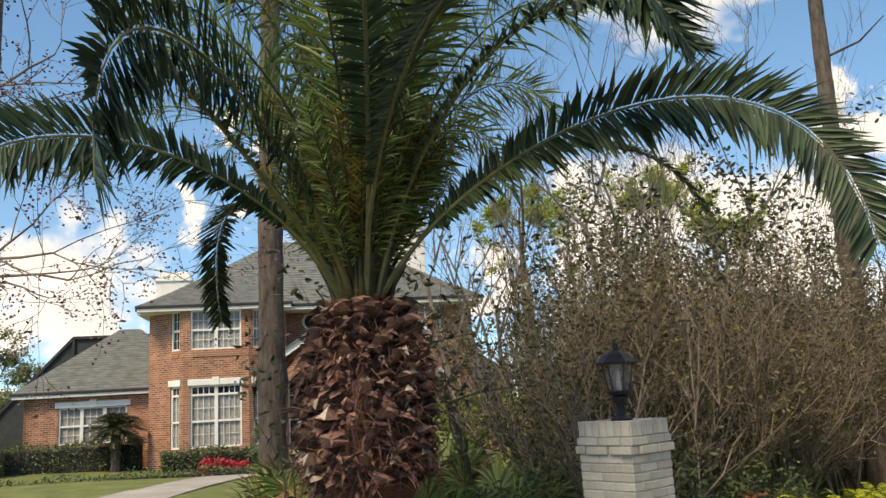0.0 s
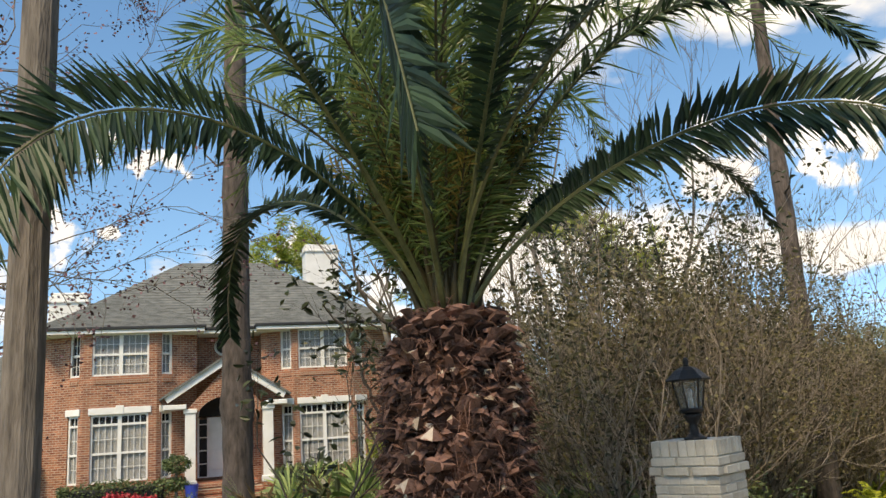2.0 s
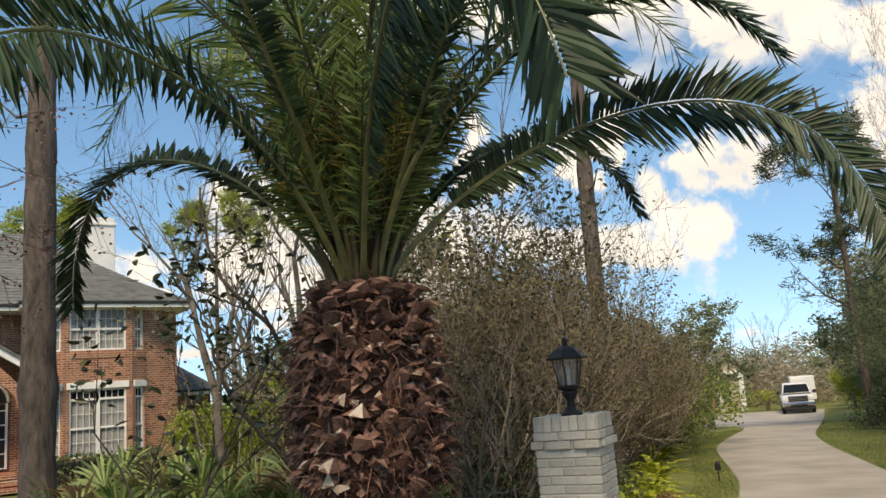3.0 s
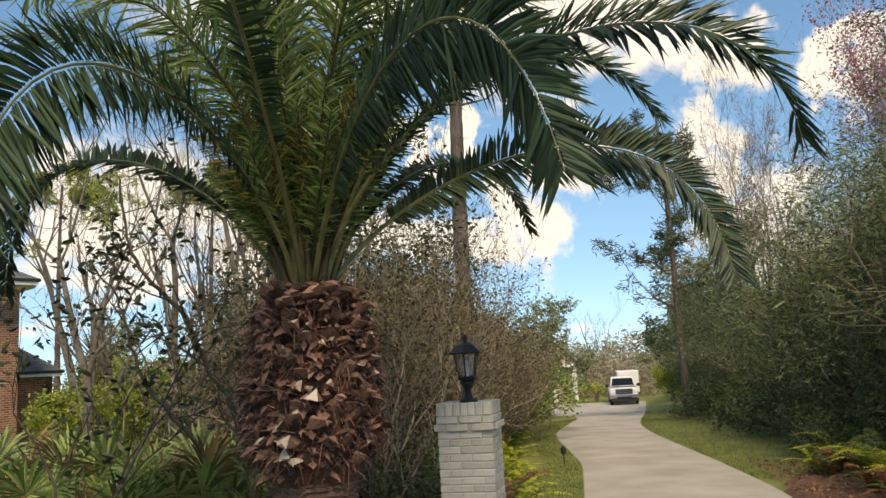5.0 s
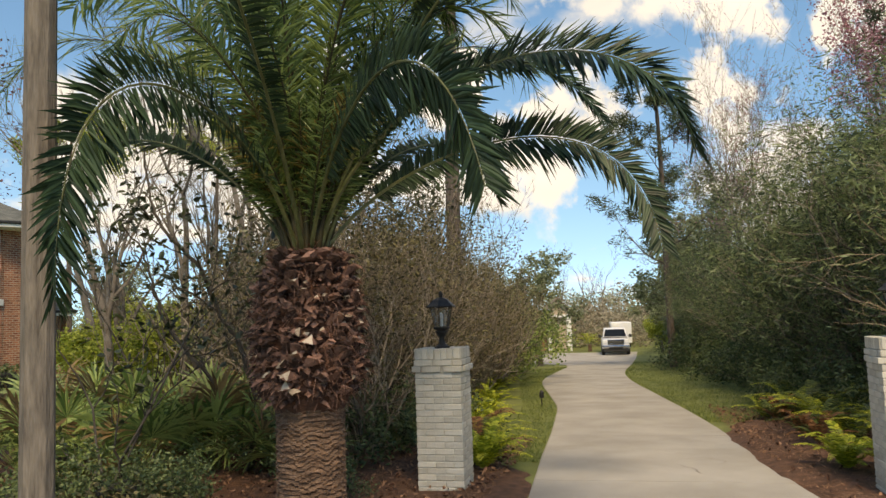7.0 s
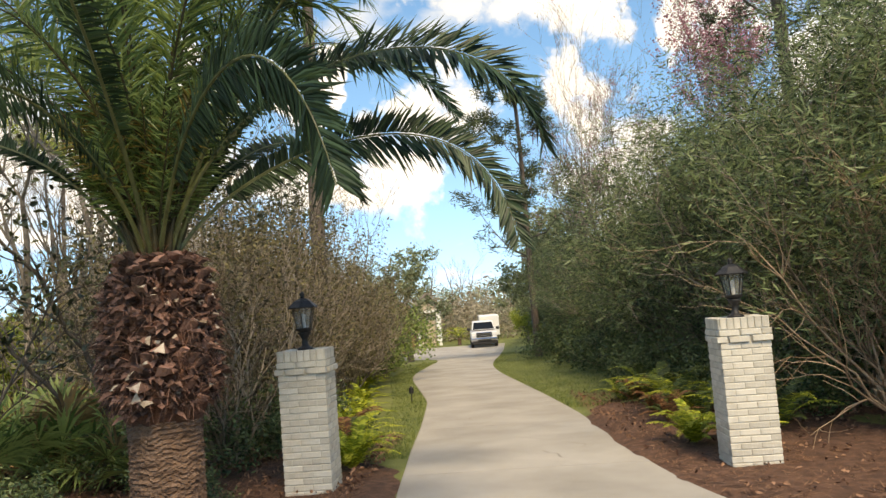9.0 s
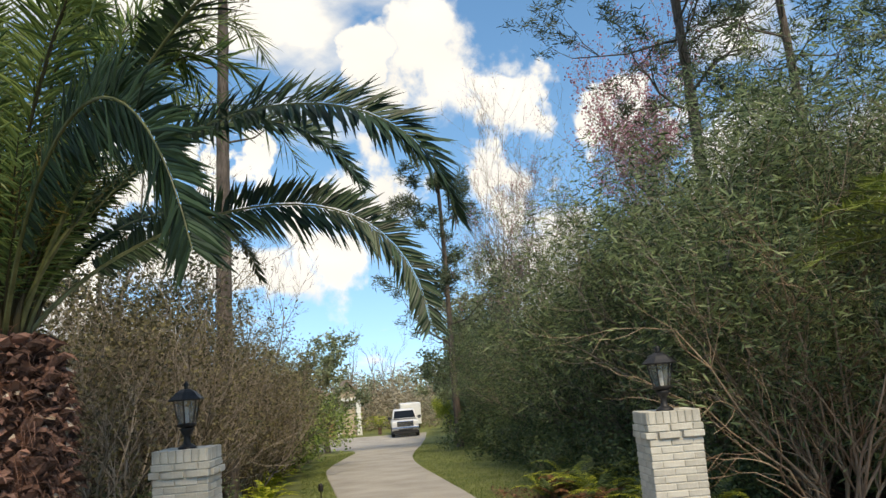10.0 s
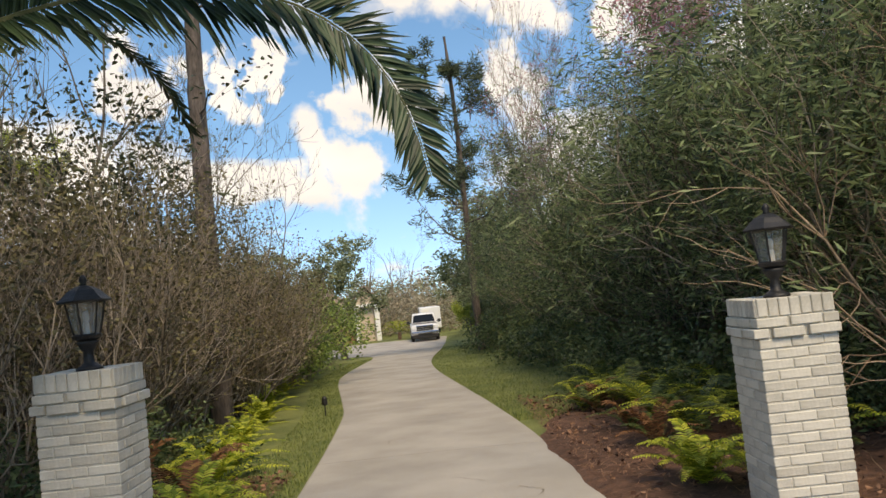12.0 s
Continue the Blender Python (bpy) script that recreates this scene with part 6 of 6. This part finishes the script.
part("frame_beam", bx(0, 5.2, -0.12, -0.03, -0.02, 0.1), M_GUTTER, cage, m=pose(-10.0, 9.97, 1.8, 0, -46.9, 0))


# ---- pickup, trailer and the house at the drive's end ----
def pickup(m):
    root = thing("pickup_truck", m, "white pickup truck parked facing the gate", "pickup truck")
    W = 0.98

    def loft(sections, name, mat, label="", bevel=0.04):
        bm = bmesh.new()
        rings = []
        for y, w0, w1, z0, z1 in sections:
            rings.append([bm.verts.new(c) for c in ((-w0, y, z0), (w0, y, z0), (w1, y, z1), (-w1, y, z1))])
        for a, b in zip(rings, rings[1:]):
            for i in range(4):
                j = (i + 1) % 4
                bm.faces.new((a[i], a[j], b[j], b[i]))
        bm.faces.new(rings[0])
        bm.faces.new(rings[-1][::-1])
        bmesh.ops.recalc_face_normals(bm, faces=bm.faces[:])
        bmesh.ops.bevel(bm, geom=bm.edges[:], offset=bevel, segments=2, affect="EDGES")
        return part(name, bm, mat, root, label, True)

    body = loft([(0.0, W - 0.04, W - 0.1, 0.5, 1.1), (0.15, W, W - 0.06, 0.45, 1.15), (1.5, W, W - 0.04, 0.42, 1.2), (3.6, W, W - 0.03, 0.42, 1.25), (5.8, W, W - 0.03, 0.5, 1.25)], "body", M_TRUCK, "white painted body")
    loft([(1.25, W - 0.08, W - 0.12, 1.18, 1.24), (2.0, W - 0.07, W - 0.22, 1.2, 1.9), (3.3, W - 0.07, W - 0.22, 1.2, 1.93), (3.75, W - 0.08, W - 0.2, 1.2, 1.7)], "cab", M_TRUCK)
    wsv = [(-0.80, 1.33, 1.30), (0.80, 1.33, 1.30), (0.68, 1.93, 1.80), (-0.68, 1.93, 1.80)]
    part("windscreen", mesh_of("windscreen", wsv, [(0, 1, 2, 3)], M_WIND), None, root, "dark windscreen", m=pose(0, -0.035, 0.02))
    for sg in (-1, 1):
        part("side_window", mesh_of("side_window", [(sg * 0.925, 1.75, 1.27), (sg * 0.925, 3.3, 1.27), (sg * 0.79, 3.2, 1.8), (sg * 0.79, 2.05, 1.8)], [(0, 1, 2, 3)], M_WIND), None, root, "dark side window")
        part("headlamp", bx(sg * 0.785 - 0.165, sg * 0.785 + 0.165, -0.045, 0.1, 0.84, 1.1, 0.03), M_LAMPLENS, root, "clear headlamp")
        mir = part("mirror", bx(sg * 1.1 - 0.11, sg * 1.1 + 0.11, 1.55, 1.63, 1.22, 1.45, 0.03), M_GUTTER, root, "black door mirror")
        part("mirror_arm", bx(sg * 0.97 - 0.06, sg * 0.97 + 0.06, 1.57, 1.61, 1.28, 1.33), M_GUTTER, mir)
        for y in (0.95, 4.55):
            wh = part("wheel", lathe([(0.30, -0.12), (0.39, -0.1), (0.4, 0.0), (0.39, 0.1), (0.30, 0.12)], 24), M_TYRE, root, "black tyre", m=pose(sg * 0.88, y, 0.4, 0, 90, 0))
            part("rim", lathe([(0.24, -0.125), (0.25, 0.0), (0.24, 0.125)], 16), M_CHROME, wh)
    gr = part("grille", bx(-0.6, 0.6, -0.06, 0.06, 0.76, 1.13, 0.03), M_CHROME, root, "chrome-framed dark grille")
    for k in range(3):
        part("grille_slot", bx(-0.55, 0.55, -0.075, -0.058, 0.79 + 0.11 * k, 0.87 + 0.11 * k), M_GUTTER, gr)
    part("lower_intake", bx(-0.5, 0.5, -0.15, -0.1, 0.5, 0.6, 0.01), M_GUTTER, root, "dark lower intake")
    part("cowl", bx(-0.86, 0.86, 1.2, 1.36, 1.225, 1.275, 0.015), M_GUTTER, root, "black cowl under the windscreen")
    part("bumper", bx(-0.96, 0.96, -0.14, 0.1, 0.5, 0.72, 0.05), M_CHROME, root, "bright front bumper")
    part("air_dam", bx(-0.88, 0.88, -0.08, 0.1, 0.26, 0.5, 0.03), M_GUTTER, root, "black air dam")
    return root


TRUCK = spot(53.38, -1.46)
yaw_t = GATE_YAW + 3
pickup(pose(*TRUCK, 0, 0, yaw_t) @ Matrix.Scale(1.06, 4))
tr = thing("box_trailer", pose(*spot(62.89, -1.15, 0.0), 0, 0, yaw_t), "white enclosed box trailer behind the pickup", "trailer")
part("body", bx(-0.9, 0.9, 0, 5.5, 0.5, 2.35, 0.06), M_TRUCK, tr)
part("front_panel", bx(-0.8, -0.05, -0.03, 0.01, 0.6, 2.2, 0.01), M_WHITE, tr)
for sg in (-1, 1):
    part("wheel", lathe([(0.2, -0.1), (0.33, -0.08), (0.33, 0.08), (0.2, 0.1)], 18), M_TYRE, tr, "black tyre", m=pose(sg * 0.8, 2.9, 0.33, 0, 90, 0))
part("hitch", bx(-0.06, 0.06, -1.4, 0.1, 0.4, 0.52), M_GUTTER, tr)

far = thing("garage_house", pose(*spot(61.67, -6.4, 0.25), 0, 0, GATE_YAW + 8), "low brick house with brown gable roof and white columns", "house")
part("wall", bx(-9, -1.0, 1.2, 8, -0.3, 2.9), M_BRICK, far)
part("gable_wall", prism([(-1.0, 0.6), (0.9, 0.6), (0.9, 8), (-1.0, 8)], -0.3, 2.9), M_TAN, far, "pale stucco gable wall")
for x in (-0.85, 0.85):
    part("column", bx(x - 0.2, x + 0.2, 0.1, 0.5, -0.3, 2.9, 0.02), M_WHITE, far, "white column")
bm = bmesh.new()
pr = [(-1.5, 2.75), (-0.05, 4.4), (1.4, 2.75)]
a = [bm.verts.new((x, -0.2, z)) for x, z in pr]
b = [bm.verts.new((x, 8.4, z + 0.02)) for x, z in pr]
a2 = [bm.verts.new((x, -0.2, z + 0.15)) for x, z in pr]
b2 = [bm.verts.new((x, 8.4, z + 0.17)) for x, z in pr]
for i in range(2):
    bm.faces.new((a[i], a[i + 1], b[i + 1], b[i]))
    bm.faces.new((a2[i], b2[i], b2[i + 1], a2[i + 1]))
    bm.faces.new((a[i], a2[i], a2[i + 1], a[i + 1]))
bm.faces.new((a[0], b[0], b2[0], a2[0]))
bm.faces.new((a[2], a2[2], b2[2], b[2]))
M_BROWNROOF = material("brown_shingle", (0.16, 0.12, 0.09), (0.32, 0.25, 0.2), 0.95, 3, 8, 0.5, 26, stretch=(1, 1, 3))
part("roof", bm, M_BROWNROOF, far, "brown shingled gable roof")
part("gable_trim", prism([(-1.2, 0.05), (1.1, 0.05), (1.1, 0.3), (-1.2, 0.3)], 2.7, 2.95), M_WHITE, far)
gt = bmesh.new()
gt.faces.new([gt.verts.new(p) for p in ((-1.2, 0.2, 2.9), (1.1, 0.2, 2.9), (-0.05, 0.2, 4.25))])
part("gable_face", gt, M_TAN, far)
hip_roof(far, -9, -1.2, 1.2, 8, 2.9, 2.2, 2.0, label="brown shingled hip roof").data.materials[0] = M_BROWNROOF
# leafy clump beside that house and the pale growth behind the drive's end
bn = small_palm(at_spot(60.17, -3.77), 505, 0.6, 12, 2.0, "broad-leaved green plant by the far house", M_FERN, "banana_plant", 0.15)

# ---- little lamp by the drive ----
pl = thing("path_light", at_spot(9.4, -2.25), "small dark path light staked beside the drive", "path light")
part("stake", lathe([(0.012, -0.05), (0.012, 0.22)], 8), M_BLACK, pl)
part("hood", lathe([(0.05, 0.2), (0.055, 0.22), (0.05, 0.32), (0.02, 0.36)], 10), M_BLACK, pl)


# ---- grass and litter ----
def scatter(name, count, seed, where, size, width, mat, up, label, category, h=0.0):
    """Blades or needles strewn over a stretch of the plan."""
    rng = np.random.default_rng(seed)
    pts = []
    while len(pts) < count:
        q = where(rng)
        if q is not None:
            pts.append(spot(q[0], q[1], h))
    n = count
    c = np.array([tuple(p) for p in pts])
    g = rng.random(n) * 2 * math.pi
    e = up * (0.5 + 0.5 * rng.random(n)) + 0.06 * rng.normal(0, 1, n) * (up < 0.5)
    d = np.stack([np.cos(g) * np.cos(e), np.sin(g) * np.cos(e), np.abs(np.sin(e))], 1)
    s_ = np.stack([-np.sin(g), np.cos(g), 0 * g], 1)
    ln = size * (0.5 + rng.random((n, 1)))
    v = np.stack([c - s_ * width, c + s_ * width, c + d * ln], axis=1).reshape(-1, 3)
    f = np.arange(n)[:, None] * 3 + np.arange(3)
    tagged(new(name, mesh_of(name, v.tolist(), f.tolist(), mat)), label, category, kind="stuff")


def lawn_right(rng):
    s = 6 + 34 * rng.random() ** 1.5
    r = drive_edges(s)[1]
    return s, r + 0.02 + 3.0 * rng.random() ** 1.2


def lawn_left(rng):
    s = 1.5 + 32 * rng.random() ** 1.5
    return s, drive_edges(s)[0] - 0.02 - 0.75 * rng.random()


def straw_left(rng):
    s, w = -4.5 + 8 * rng.random(), -1.7 - 6 * rng.random() ** 1.3
    return None if w > drive_edges(s)[0] - 0.03 else (s, w)


def straw_right(rng):
    s, w = -4.5 + 13 * rng.random(), 1.2 + 6 * rng.random() ** 1.3
    return None if w < drive_edges(s)[1] + 0.03 else (s, w)


scatter("lawn_grass", 26000, 601, lawn_right, 0.06, 0.004, M_BLADE, 1.2, "short patchy winter grass beside the drive", "grass")
scatter("verge_grass", 12000, 602, lawn_left, 0.055, 0.004, M_BLADE, 1.2, "short grass verge along the drive", "grass")
scatter("pine_straw_litter", 16000, 603, straw_left, 0.11, 0.0045, M_STRAW, 0.2, "loose red-brown pine straw", "litter", 0.035)
scatter("leaf_litter", 16000, 604, straw_right, 0.11, 0.0055, M_STRAW, 0.2, "loose red-brown pine straw and leaves", "litter", 0.035)


def fallen_leaves(where, count, seed, label):
    """Curled brown leaves lying over a bed."""
    rng = np.random.default_rng(seed)
    pts = []
    while len(pts) < count:
        q = where(rng)
        if q is not None:
            pts.append(spot(q[0], q[1], 0.062))
    v, f = leaves(pts, rng, 0.06, 0.017, 1, 0.006, 0.5, 0.25, True)
    tagged(new("fallen_leaves", mesh_of("fallen_leaves", v, f, M_FALLEN)), label, "litter", kind="stuff")


fallen_leaves(straw_left, 3200, 605, "curled brown fallen leaves round the palm")
fallen_leaves(straw_right, 1500, 606, "curled brown fallen leaves under the shrubs")
